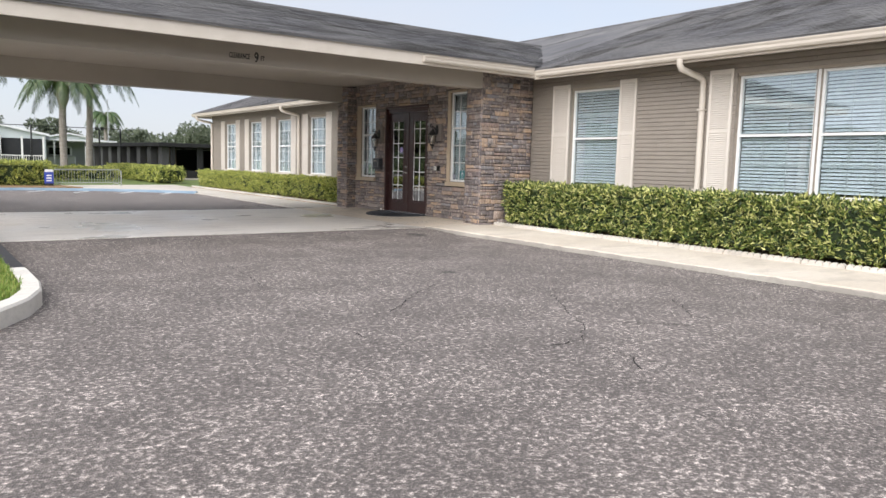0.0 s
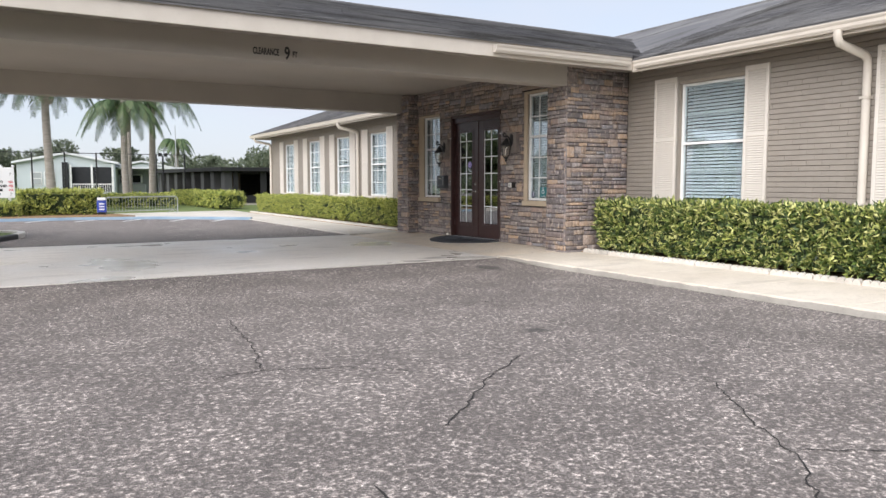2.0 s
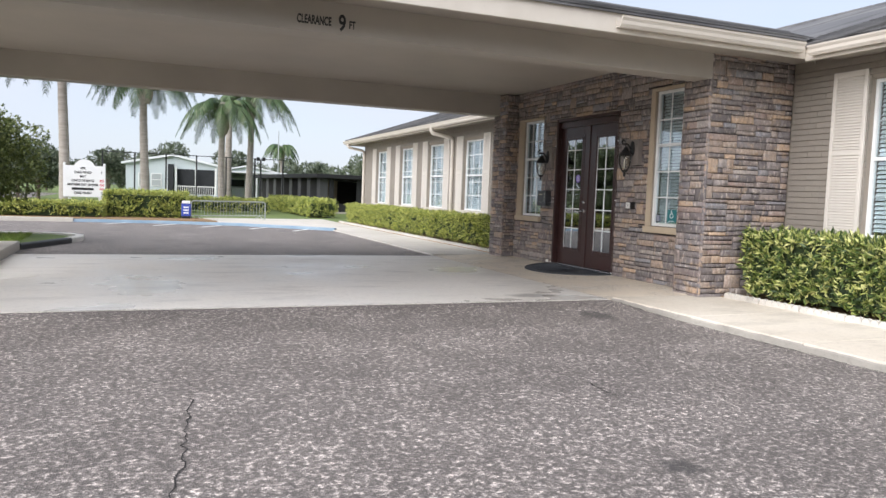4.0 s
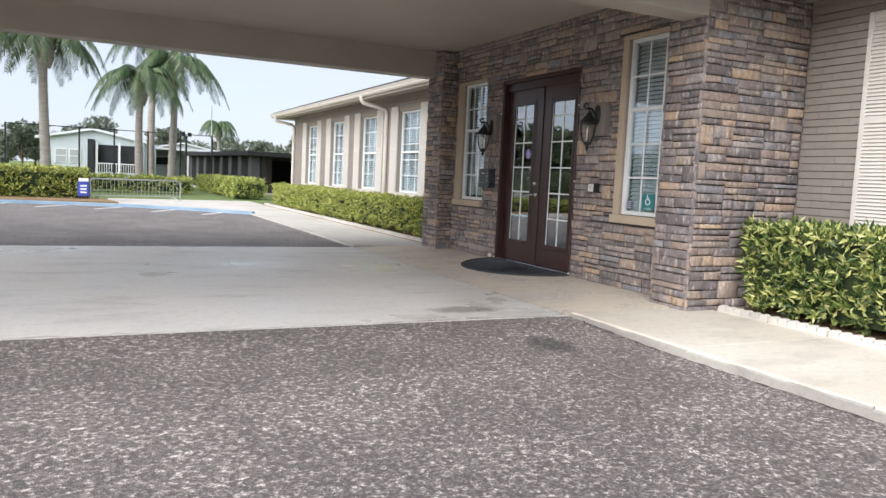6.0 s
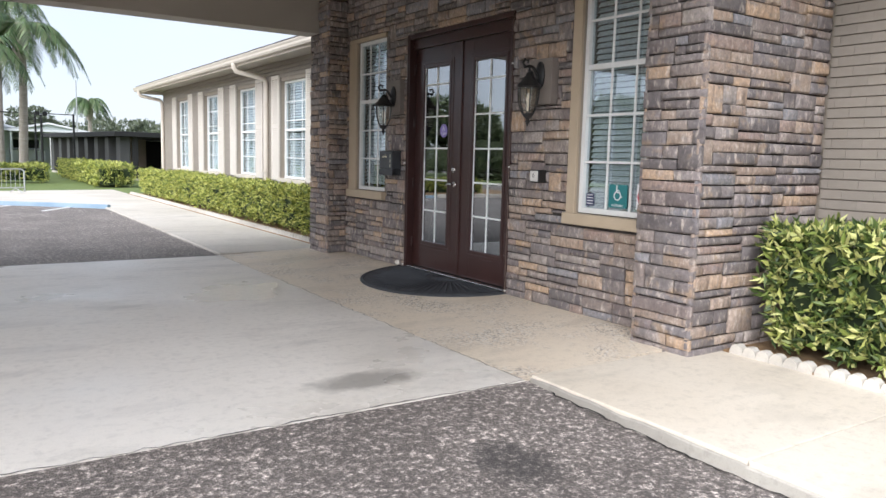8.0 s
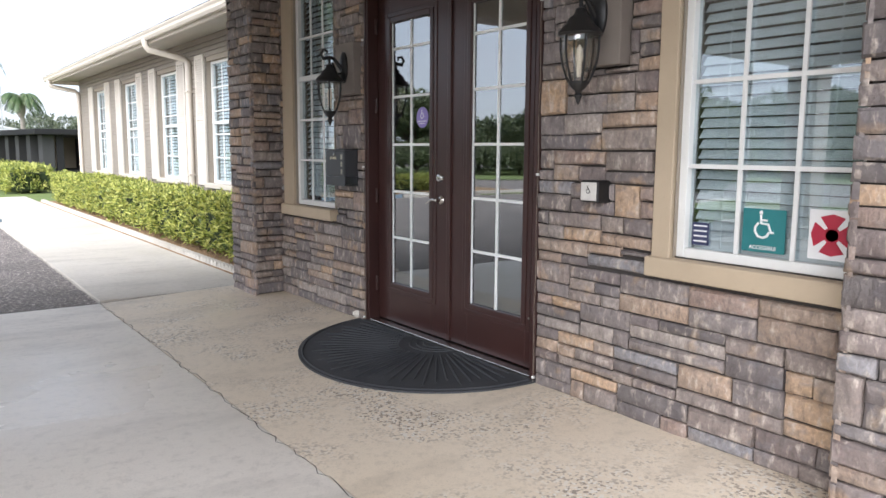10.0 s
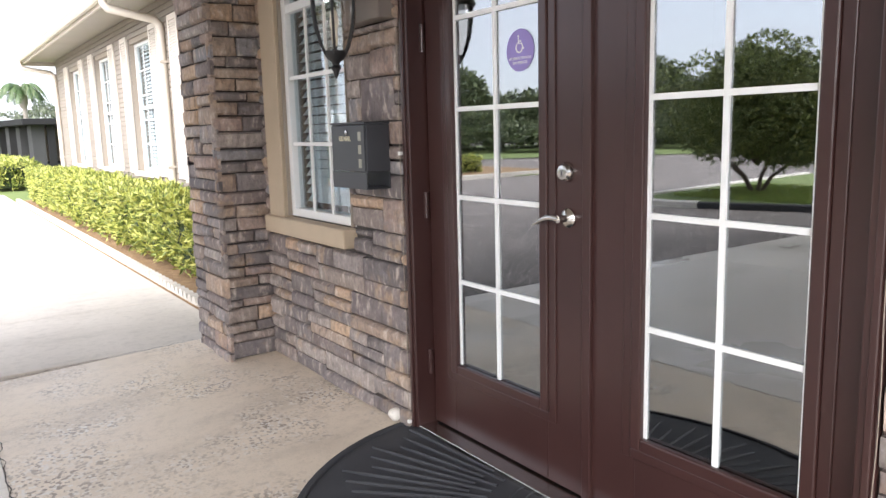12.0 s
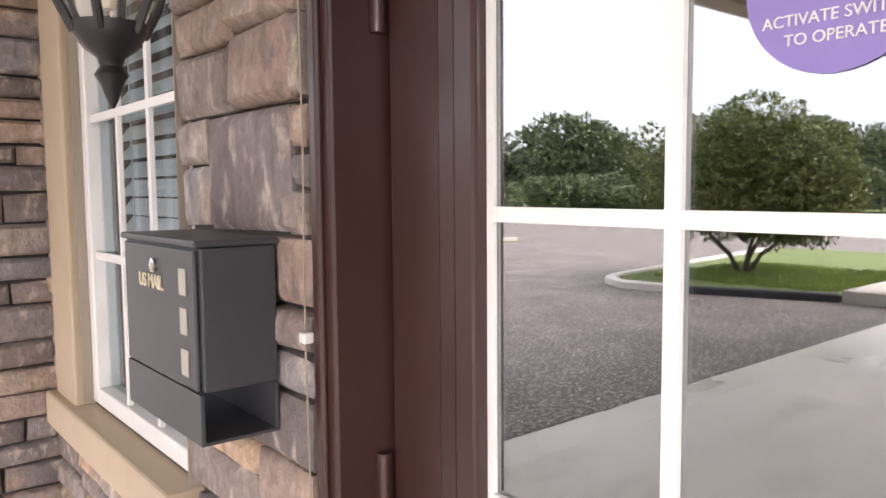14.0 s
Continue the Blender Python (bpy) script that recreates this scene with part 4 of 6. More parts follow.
def wheelchair(parent, x, y, z, s, material):
    """The access symbol: head, back, seat and wheel as thin raised strokes, read looking along +x."""
    bm = bmesh.new()
    def stroke(pts, r):
        tube(bm, [(x, y - u * s, z + v * s) for u, v in pts], r * s, 6)
    stroke([(-0.12, 0.42), (-0.1, 0.1), (0.18, 0.08), (0.3, -0.22), (0.4, -0.2)], 0.045)
    stroke([(-0.1, 0.22), (0.14, 0.22)], 0.04)
    stroke([(-0.2, 0.12), (-0.32, -0.05), (-0.33, -0.2), (-0.2, -0.38), (0.0, -0.42), (0.16, -0.34), (0.22, -0.2)], 0.045)
    lathe(bm, [(0.001, -0.002), (0.07 * s, -0.001), (0.07 * s, 0.001), (0.001, 0.002)], (x, y + 0.12 * s, z + 0.5 * s), "x", 12)
    part("symbol", bm, material, parent, "white wheelchair symbol")


st = thing("door_sticker", "round purple door sticker with a white wheelchair symbol", "sticker")
bm = bmesh.new()
lathe(bm, [(0.074, 0), (0.074, -0.0015), (0.001, -0.0016)], (D + 0.046, 16.606, 1.594), "x", 40)
part("disc", bm, M_PURPLE, st)
wheelchair(st, D + 0.0442, 16.606, 1.612, 0.062, M_PAPERWHITE)
letters("ACTIVATE SWITCH", 0.0135, Matrix.Translation((D + 0.0436, 16.606, 1.566)) @ FACE_W, M_PAPERWHITE, st)
letters("TO OPERATE", 0.0135, Matrix.Translation((D + 0.0436, 16.606, 1.550)) @ FACE_W, M_PAPERWHITE, st)

M_TEAL = surface("teal_sign", (0.02, 0.16, 0.17), (0.03, 0.19, 0.20), 8.0, 80.0, 0.4, 0.0)
ob = thing("access_sign", "teal access sign with a white wheelchair symbol inside the window", "sign")
part("plate", boxes((S + 0.085, S + 0.088, 13.80, 14.00, 0.925, 1.115)), M_TEAL, ob)
wheelchair(ob, S + 0.083, 13.90, 1.04, 0.12, M_PAPERWHITE)
letters("ACCESSIBLE", 0.024, Matrix.Translation((S + 0.083, 13.90, 0.945)) @ FACE_W, M_PAPERWHITE, ob)
ob = thing("window_sticker", "dark blue notice sticker with pale lines in the window corner", "sticker")
M_NAVY = surface("navy_print", (0.03, 0.035, 0.09), (0.04, 0.05, 0.12), 8.0, 80.0, 0.4, 0.0)
part("sheet", boxes((S + 0.085, S + 0.087, 14.17, 14.26, 0.925, 1.03)), M_NAVY, ob)
for k in range(4):
    part("print_line", boxes((S + 0.083, S + 0.0848, 14.18, 14.25, 0.94 + k * 0.024, 0.947 + k * 0.024)), M_PAPERWHITE, ob)

ob = thing("fire_safety_plate", "white square plate with a red maltese cross inside the window", "sign")
part("plate", boxes((S + 0.085, S + 0.088, 13.505, 13.70, 0.925, 1.13)), M_PAPERWHITE, ob)
M_CROSS = surface("red_cross_print", (0.42, 0.02, 0.05), (0.48, 0.03, 0.06), 8.0, 80.0, 0.45, 0.0)
for turn in range(4):
    bm = bmesh.new()
    arm = [(-0.018, 0.028), (0.018, 0.028), (0.05, 0.072), (0.0, 0.086), (-0.05, 0.072)]
    ca, sa = math.cos(turn * math.pi / 2), math.sin(turn * math.pi / 2)
    near_face = [bm.verts.new((S + 0.0815, 13.603 + u * ca - w * sa, 1.028 + u * sa + w * ca)) for u, w in arm]
    far_face = [bm.verts.new((v.co.x + 0.003, v.co.y, v.co.z)) for v in near_face]
    bm.faces.new(near_face)
    bm.faces.new(far_face[::-1])
    for k in range(5):
        bm.faces.new((near_face[k], far_face[k], far_face[(k + 1) % 5], near_face[(k + 1) % 5]))
    part("cross_arm", bm, M_CROSS, ob, "red arm of the cross")
bm = bmesh.new()
lathe(bm, [(0.034, 0.0), (0.034, -0.002), (0.026, -0.002), (0.026, 0.0)], (S + 0.083, 13.603, 1.028), "x", 24)
part("ring", bm, M_CROSS, ob, "red ring at the centre")

# push plate for the door operator
M_PLATE = surface("satin_push_plate", (0.60, 0.58, 0.54), (0.70, 0.68, 0.64), 30.0, 120.0, 0.35, 0.02)
ob = thing("door_push_button", "square stainless push plate in a black box on the stone wall", "push button")
part("housing", boxes((S - 0.05, S + 0.066, 14.735, 14.855, 1.095, 1.21), bevel=0.008), M_BLACK, ob)
part("plate", boxes((S - 0.058, S - 0.0505, 14.745, 14.85, 1.105, 1.2), bevel=0.003), M_PLATE, ob, "brushed stainless square plate")
wheelchair(ob, S - 0.0595, 14.797, 1.16, 0.04, M_INK)

# mailbox
mb = thing("mailbox", "dark grey steel wall mailbox with a newspaper slot below", "mailbox")
x0, x1, y0, y1, z0, z1 = 10.29, 10.41, 17.342, 17.662, 1.072, 1.36
part("body", boxes((x0 + 0.006, x1, y0, y1, 1.148, z1 - 0.008), bevel=0.003), M_MAILBOX, mb)
part("lid", boxes((x0 - 0.004, x1 + 0.002, y0 - 0.004, y1 + 0.004, z1 - 0.007, z1 + 0.003), bevel=0.003), M_MAILBOX, mb)
part("door", boxes((x0 - 0.001, x0 + 0.005, y0 + 0.008, y1 - 0.008, 1.15, z1 - 0.012), bevel=0.002), M_MAILBOX, mb)
part("newspaper_slot", boxes((x0, x0 + 0.006, y0, y1, z0, 1.146), bevel=0.001), M_MAILBOX, mb)
part("slot_floor", boxes((x0 + 0.006, x1, y0, y1, z0, z0 + 0.005), bevel=0.001), M_MAILBOX, mb)
part("slot_back", boxes((x1 - 0.006, x1, y0, y1, z0 + 0.005, 1.146), bevel=0.001), M_MAILBOX, mb)
M_SLOTGLASS = surface("mailbox_window", (0.30, 0.29, 0.25), (0.40, 0.39, 0.33), 6.0, 60.0, 0.25, 0.0)
for z in (1.185, 1.245, 1.302):
    part("view_window", boxes((x0 - 0.0025, x0 - 0.0012, 17.378, 17.404, z - 0.019, z + 0.019)), M_SLOTGLASS, mb, "small clear view window")
bm = bmesh.new()
lathe(bm, [(0.011, 0.001), (0.011, -0.005), (0.006, -0.007)], (x0 - 0.001, 17.507, 1.318), "x", 18)
part("lock", bm, M_CHROME, mb, "small chrome lock", True)
letters("US MAIL", 0.03, Matrix.Translation((x0 - 0.002, 17.525, 1.291)) @ FACE_W, surface("pale_gold_letter", (0.55, 0.50, 0.36), (0.62, 0.57, 0.42), 6.0, 60.0, 0.4, 0.0), mb, "lettering", 0.001, 0.0006)

# lanterns
M_LANTERNGLASS = glass_material("lantern_glass", 0.12, (0.92, 0.9, 0.86))
M_BULB = surface("bulb_glass", (0.75, 0.68, 0.55), (0.82, 0.76, 0.62), 6.0, 60.0, 0.15, 0.0)


def lantern(y, label, lift=0.0):
    x = 10.235
    ob = thing("wall_lantern", label, "wall lamp", "entrance lanterns")
    part("mounting_block", boxes((S - 0.03, S + 0.066, y - 0.145, y + 0.145, 1.79, 2.19), bevel=0.006), M_TANBLOCK, ob, "taupe painted mounting block")
    bm = bmesh.new()
    lathe(bm, [(0.06, 0), (0.06, -0.012), (0.045, -0.022), (0.02, -0.03)], (S - 0.03, y, 2.0), "x", 24)
    bmesh.ops.scale(bm, vec=(1, 0.85, 1.75), verts=bm.verts, space=Matrix.Translation((-S + 0.03, -y, -2.0)))
    part("backplate", bm, M_BLACK, ob, "", True)
    bm = bmesh.new()
    tube(bm, [(S - 0.05, y, 1.985), (S - 0.08, y, 2.02), (S - 0.11, y, 2.055), (x - 0.0, y, 2.062), (x - 0.045, y, 2.05), (x - 0.065, y, 2.08), (x - 0.045, y, 2.11), (x - 0.015, y, 2.10), (x - 0.018, y, 2.08)], [0.014, 0.013, 0.012, 0.012, 0.012, 0.011, 0.01, 0.009, 0.006], 10)
    tube(bm, [(x, y, 2.06), (x, y, 2.0)], 0.009, 8)
    tube(bm, [(S - 0.06, y, 1.96), (S - 0.10, y, 1.955), (x + 0.04, y, 1.99), (x + 0.02, y, 2.03)], [0.008, 0.008, 0.008, 0.007], 8)
    part("arm", bm, M_BLACK, ob, "", True)
    bm = bmesh.new()
    lathe(bm, [(0.006, 2.02), (0.022, 2.01), (0.03, 1.985), (0.05, 1.97), (0.062, 1.945), (0.085, 1.925), (0.098, 1.905), (0.09, 1.895), (0.02, 1.893)], (x, y, 0), "z", 16)
    part("cap", bm, M_BLACK, ob, "", True)
    prof = [(0.084, 1.893), (0.083, 1.84), (0.074, 1.78), (0.056, 1.725), (0.038, 1.69)]
    bm = bmesh.new()
    lathe(bm, prof, (x, y, 0), "z", 16)
    g = part("glass", bm, M_LANTERNGLASS, ob, "clear lantern glass", True)
    g.visible_shadow = False
    for k in range(6):
        a = 2 * math.pi * k / 6
        bm = bmesh.new()
        tube(bm, [(x + (r + 0.002) * math.cos(a), y + (r + 0.002) * math.sin(a), z) for r, z in prof], 0.0055, 6)
        part("rib", bm, M_BLACK, ob)
    bm = bmesh.new()
    lathe(bm, [(0.046, 1.702), (0.043, 1.69), (0.030, 1.672), (0.016, 1.662), (0.013, 1.652), (0.02, 1.642), (0.013, 1.63), (0.007, 1.612), (0.002, 1.602)], (x, y, 0), "z", 16)
    part("finial", bm, M_BLACK, ob, "", True)
    bm = bmesh.new()
    lathe(bm, [(0.008, 1.72), (0.012, 1.74), (0.012, 1.78), (0.018, 1.80), (0.014, 1.84), (0.003, 1.86)], (x, y, 0), "z", 12)
    part("bulb", bm, M_BULB, ob, "unlit candle bulb", True)
    c = Vector((S - 0.03, y, 2.0))
    for p in ob.children:
        if not p.name.startswith("mounting_block"):
            p.data.transform(Matrix.Translation(c + Vector((0, 0, lift))) @ Matrix.Scale(1.14, 4) @ Matrix.Translation(-c))
    return ob


M_TANBLOCK = surface("taupe_block_paint", (0.20, 0.17, 0.15), (0.24, 0.205, 0.18), 4.0, 60.0, 0.7, 0.1)
lantern(17.44, "black wall lantern with curved arm above the mailbox")
lantern(14.79, "black wall lantern with curved arm above the push plate", 0.045)

# thin pale cables stapled down both sides of the door frame
for y, side in ((17.258, 0.003), (15.272, -0.003)):
    cb = thing("door_cable", "thin pale cable stapled along the door frame", "cable")
    bm = bmesh.new()
    tube(bm, [(D - 0.069, y + side * math.sin(k * 1.7), -0.01 + k * 0.15) for k in range(19)], 0.0014, 6)
    part("wire", bm, M_TAUPE, cb, "", True)
    for z in (0.02, 1.225, 2.2):
        part("staple", boxes((D - 0.077, D - 0.06, y - 0.008, y + 0.008, z - 0.008, z + 0.008), bevel=0.003), M_WHITE, cb)

# half-round doormat
mat = thing("doormat", "half-round black rubber doormat with a sunburst relief", "doormat")
cx, cy, rr, rl = 10.45, 16.30, 0.96, 1.03
bm = bmesh.new()
prism(bm, [(cx, cy - rl)] + [(cx - rr * math.sin(radians(a)), cy - rl * math.cos(radians(a))) for a in range(5, 180, 5)] + [(cx, cy + rl)], 0.0, 0.012)
for v in bm.verts:
    v.co.z += ground_z(v.co.x, v.co.y) + 0.004
part("base", bm, M_RUBBER, mat)
for k in range(36):
    a = radians(4 + k * 172 / 35)
    r0, r1 = 0.28 + 0.08 * (k % 2), 0.80 + 0.05 * (k % 3)
    bm = bmesh.new()
    pts = []
    for i in range(6):
        r = r0 + (r1 - r0) * i / 5
        px, py = cx - r * rr * math.sin(a), cy - r * rl * math.cos(a)
        pts.append((px, py, ground_z(px, py) + 0.0175))
    tube(bm, pts, [0.006, 0.008, 0.009, 0.009, 0.009, 0.005], 6)
    part("ridge", bm, M_RUBBER, mat)
for r in (0.1, 0.15, 0.2, 0.97):
    bm = bmesh.new()
    pts = []
    for a in range(3, 178, 6):
        px, py = cx - r * rr * math.sin(radians(a)), cy - r * rl * math.cos(radians(a))
        pts.append((px, py, ground_z(px, py) + 0.0165))
    tube(bm, pts, 0.006 if r < 0.9 else 0.008, 6)
    part("ring", bm, M_RUBBER, mat)
# small stone wedge beside the door
bm = bmesh.new()
bmesh.ops.create_icosphere(bm, subdivisions=2, radius=0.032, matrix=Matrix.Translation((10.40, 17.36, 0.028)))
for v in bm.verts:
    v.co += Vector(noise.noise_vector(v.co * 30)) * 0.008
tagged(new("white_pebble", finish(bm, "white_pebble", M_WHITEKERB, True)), "small white stone lying beside the door frame", "stone")

# clearance notice on the beam
notice = thing("clearance_notice", "black painted clearance notice on the canopy beam", "notice")
letters("CLEARANCE", 0.125, Matrix.Translation((4.85, 12.857, 2.99)) @ FACE_S @ Matrix.Diagonal((0.52, 1, 1, 1)), M_INK, notice, "lettering", 0.001, 0.004)
letters("9", 0.235, Matrix.Translation((5.15, 12.857, 2.985)) @ FACE_S @ Matrix.Diagonal((0.7, 1, 1, 1)), M_INK, notice, "numeral", 0.001, 0.006)
letters("FT", 0.11, Matrix.Translation((5.26, 12.857, 2.98)) @ FACE_S @ Matrix.Diagonal((0.6, 1, 1, 1)), M_INK, notice, "lettering", 0.001, 0.004)

# slack cable under the canopy fascia
cb = thing("eave_cable", "thin pale cable hanging slack below the canopy fascia", "cable")
bm = bmesh.new()
tube(bm, [(3.0 + k * 0.2, 12.16 + 0.012 * math.sin(k * 0.9), 3.195 - 0.05 * abs(math.sin(k * math.pi / 8)) - 0.01 * math.sin(k * 0.7)) for k in range(40)] + [(11.2, 12.2, 3.13), (11.55, 12.5, 3.155)], 0.006, 6)
part("wire", bm, M_TRIM, cb, "", True)
for k in range(6):
    part("clip", boxes((2.985 + k * 1.6, 3.015 + k * 1.6, 12.14, 12.18, 3.185, 3.2)), M_TRIM, cb)

# scalloped edging along the beds
M_EDGING = concrete_material("weathered_edging", (0.50, 0.46, 0.40), (0.64, 0.60, 0.54), 0.8)
def edging(y0, y1, x, label, n_seg):
    ob = thing("bed_edging", label, "garden edging")
    n = int((y1 - y0) / 0.61)
    for i in range(n):
        a = y0 + (y1 - y0) * i / n
        b = y0 + (y1 - y0) * (i + 1) / n - 0.012
        bm = bmesh.new()
        k = n_seg
        out = []
        for j in range(k):
            c = a + (b - a) * (j + 0.5) / k
            w = (b - a) / k
            box(bm, x - 0.035, x + 0.035, c - w * 0.49, c + w * 0.49, -0.1, -0.015)
            lathe(bm, [(min(0.05, w * 0.48), -0.034), (min(0.05, w * 0.5), -0.02), (min(0.05, w * 0.5), 0.02), (min(0.05, w * 0.48), 0.034)], (x, c, -0.012), "x", 10)
        part("edging_block", bm, M_EDGING, ob)
    return ob


edging(4.0, 12.82, 10.56, "white scalloped concrete edging along the hedge bed", 6)
edging(19.5, 33.8, 10.46, "pale concrete edging along the far hedge bed", 5)


# ---- foliage ----
def leaf_cloud(name, centres, normals, per, length, width, material, seed, spread=0.9, flat=False):
    """Rosettes of small folded leaves at the given places, as one mesh."""
    rng = np.random.default_rng(seed)
    c = np.repeat(np.asarray(centres, float), per, 0)
    nrm = np.repeat(np.asarray(normals, float), per, 0)
    k = len(c)
    d = nrm + rng.normal(0, spread, (k, 3))
    d /= np.linalg.norm(d, axis=1, keepdims=True) + 1e-9
    side = np.cross(d, rng.normal(0, 1, (k, 3)))
    side /= np.linalg.norm(side, axis=1, keepdims=True) + 1e-9
    up = np.cross(side, d)
    L = length * rng.uniform(0.7, 1.3, (k, 1))
    Wd = width * rng.uniform(0.7, 1.25, (k, 1))
    c = c + rng.normal(0, length * 0.25, (k, 3))
    base, tipp = c, c + d * L - up * L * 0.12
    midl, midr = c + d * L * 0.5 + side * Wd * 0.5 + up * L * 0.07, c + d * L * 0.5 - side * Wd * 0.5 + up * L * 0.07
    verts = np.stack([base, midl, tipp, midr], 1).reshape(-1, 3)
    idx = np.arange(k)[:, None] * 4
    faces = np.concatenate([idx + [0, 1, 2], idx + [0, 2, 3]], 1).reshape(-1, 3)
    me = bpy.data.meshes.new(name)
    me.from_pydata(verts.tolist(), [], faces.tolist())
    me.materials.append(material)
    return me


def hedge(label, x0, x1, y0, y1, top, density, leaf, material, seed, low=0.06, group="", bottom=-0.03):
    ob = thing("hedge", label, "hedge", group)
    rng = np.random.default_rng(seed)
    ln, wd, ht = y1 - y0, x1 - x0, top - low
    # dark core: shade between the leaves, put in as near-black colour
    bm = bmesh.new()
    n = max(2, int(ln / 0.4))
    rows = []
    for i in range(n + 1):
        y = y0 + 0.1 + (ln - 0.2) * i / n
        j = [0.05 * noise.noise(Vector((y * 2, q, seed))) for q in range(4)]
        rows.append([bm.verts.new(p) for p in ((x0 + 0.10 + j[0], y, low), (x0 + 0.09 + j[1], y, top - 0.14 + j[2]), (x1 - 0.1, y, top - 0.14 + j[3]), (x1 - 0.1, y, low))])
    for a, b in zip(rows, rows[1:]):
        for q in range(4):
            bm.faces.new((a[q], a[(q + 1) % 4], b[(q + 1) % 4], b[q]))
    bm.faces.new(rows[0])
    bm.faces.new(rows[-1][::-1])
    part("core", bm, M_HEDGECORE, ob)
    for i in range(int(ln / 0.5)):
        bm = bmesh.new()
        y = y0 + 0.3 + i * 0.5
        tube(bm, [((x0 + x1) / 2, y, bottom), ((x0 + x1) / 2 + 0.03, y + 0.04, low + 0.1)], [0.018, 0.012], 6)
        part("stem", bm, M_TWIG, ob)
    cs, ns = [], []
    for area, make in ((ln * ht, "front"), (ln * wd, "top"), (wd * ht, "end0"), (wd * ht, "end1"), (ln * ht * 0.3, "back")):
        m = int(area * density)
        u, v = rng.random(m), rng.random(m)
        if make == "front":
            p, nn = np.stack([np.full(m, x0), y0 + ln * u, low + ht * v], 1), (-1, 0, 0.35)
        elif make == "back":
            p, nn = np.stack([np.full(m, x1), y0 + ln * u, low + ht * v], 1), (1, 0, 0.3)
        elif make == "top":
            p, nn = np.stack([x0 + wd * u, y0 + ln * v, np.full(m, top)], 1), (-0.1, 0, 1)
        elif make == "end0":
            p, nn = np.stack([x0 + wd * u, np.full(m, y0), low + ht * v], 1), (0, -1, 0.3)
        else:
            p, nn = np.stack([x0 + wd * u, np.full(m, y1), low + ht * v], 1), (0, 1, 0.3)
        bump = np.array([noise.noise(Vector(q) * 2.2) * 0.07 + noise.noise(Vector(q) * 7.0) * 0.04 for q in p])
        nn = np.array(nn) / np.linalg.norm(nn)
        p = p + nn * (bump[:, None] - 0.05 + rng.normal(0, 0.02, (m, 1)))
        cs.append(p)
        ns.append(np.repeat(nn[None], m, 0))
    me = leaf_cloud("leaves", np.concatenate(cs), np.concatenate(ns), 7, leaf, leaf * 0.35, material, seed)
    o = new("leaves", me)
    o.parent, o["kind"] = ob, "stuff"
    return ob


hedge("clipped variegated green and yellow hedge along the near wing", 10.74, 11.45, 6.0, 12.72, 0.86, 250, 0.094, M_LEAF, 11)
hedge("clipped variegated green and yellow hedge continuing along the wall", 10.74, 11.45, -12.0, 5.95, 0.86, 160, 0.096, M_LEAF, 12)
hedge("clipped bright green hedge along the far wing", 10.66, 11.4, 19.75, 33.6, 0.70, 200, 0.075, M_LEAF2, 13)


def blob_tree(name, label, category, x, y, trunk_h, rx, rz, zc, leaf, count, material, seed, trunk_r=0.1, trunks=1, lobes=14, base=0.0, group=""):
    """A tree with a tapered trunk, limbs and a crown of many leaf clumps with gaps."""
    rng = np.random.default_rng(seed)
    ob = thing(name, label, category, group)
    ends = []
    for i in range(lobes):
        th, ph = rng.uniform(0, 2 * math.pi), math.acos(rng.uniform(-0.75, 1))
        k = rng.uniform(0.55, 0.8)
        ends.append(Vector((x + rx * k * math.sin(ph) * math.cos(th), y + rx * k * math.sin(ph) * math.sin(th), zc + rz * k * math.cos(ph))))
    for s in range(trunks):
        bm = bmesh.new()
        a = 2 * math.pi * s / max(1, trunks) + 0.4
        o = 0.05 if trunks > 1 else 0.0
        sp = 0.42 * rx if trunks > 1 else 0.03 * rx
        tube(bm, [(x + o * math.cos(a), y + o * math.sin(a), base - 0.05), (x + sp * 0.4 * math.cos(a), y + sp * 0.4 * math.sin(a), base + trunk_h * 0.5), (x + sp * math.cos(a), y + sp * math.sin(a), base + trunk_h), (x + sp * 1.2 * math.cos(a), y + sp * 1.2 * math.sin(a), zc)], [trunk_r, trunk_r * 0.8, trunk_r * 0.65, trunk_r * 0.3], 8)
        part("trunk", bm, M_TWIG, ob, "", True)
    bm = bmesh.new()
    for e in ends:
        tube(bm, [(x, y, base + trunk_h * 0.85), ((x + e.x) / 2, (y + e.y) / 2, (base + trunk_h + e.z) / 2 + 0.1), tuple(e)], [trunk_r * 0.5, trunk_r * 0.3, trunk_r * 0.1], 5)
    part("limbs", bm, M_TWIG, ob)
    cs, ns = [], []
    each = count // lobes
    for e in ends:
        r = rng.uniform(0.38, 0.55)
        v = rng.normal(0, 1, (each, 3))
        v /= np.linalg.norm(v, axis=1, keepdims=True)
        p = np.array(e) + v * [rx * r, rx * r, rz * r] * rng.uniform(0.75, 1.08, (each, 1))
        cs.append(p)
        ns.append(v)
    me = leaf_cloud("crown", np.concatenate(cs), np.concatenate(ns), 5, leaf, leaf * 0.5, material, seed, 0.8)
    o = new("crown", me)
    o.parent = ob
    return ob


blob_tree("round_tree", "small rounded dark green tree with several stems on the grass island", "tree", -0.45, 22.6, 0.62, 1.55, 1.15, 1.62, 0.07, 13000, M_LEAFO, 21, 0.045, 5, 40)


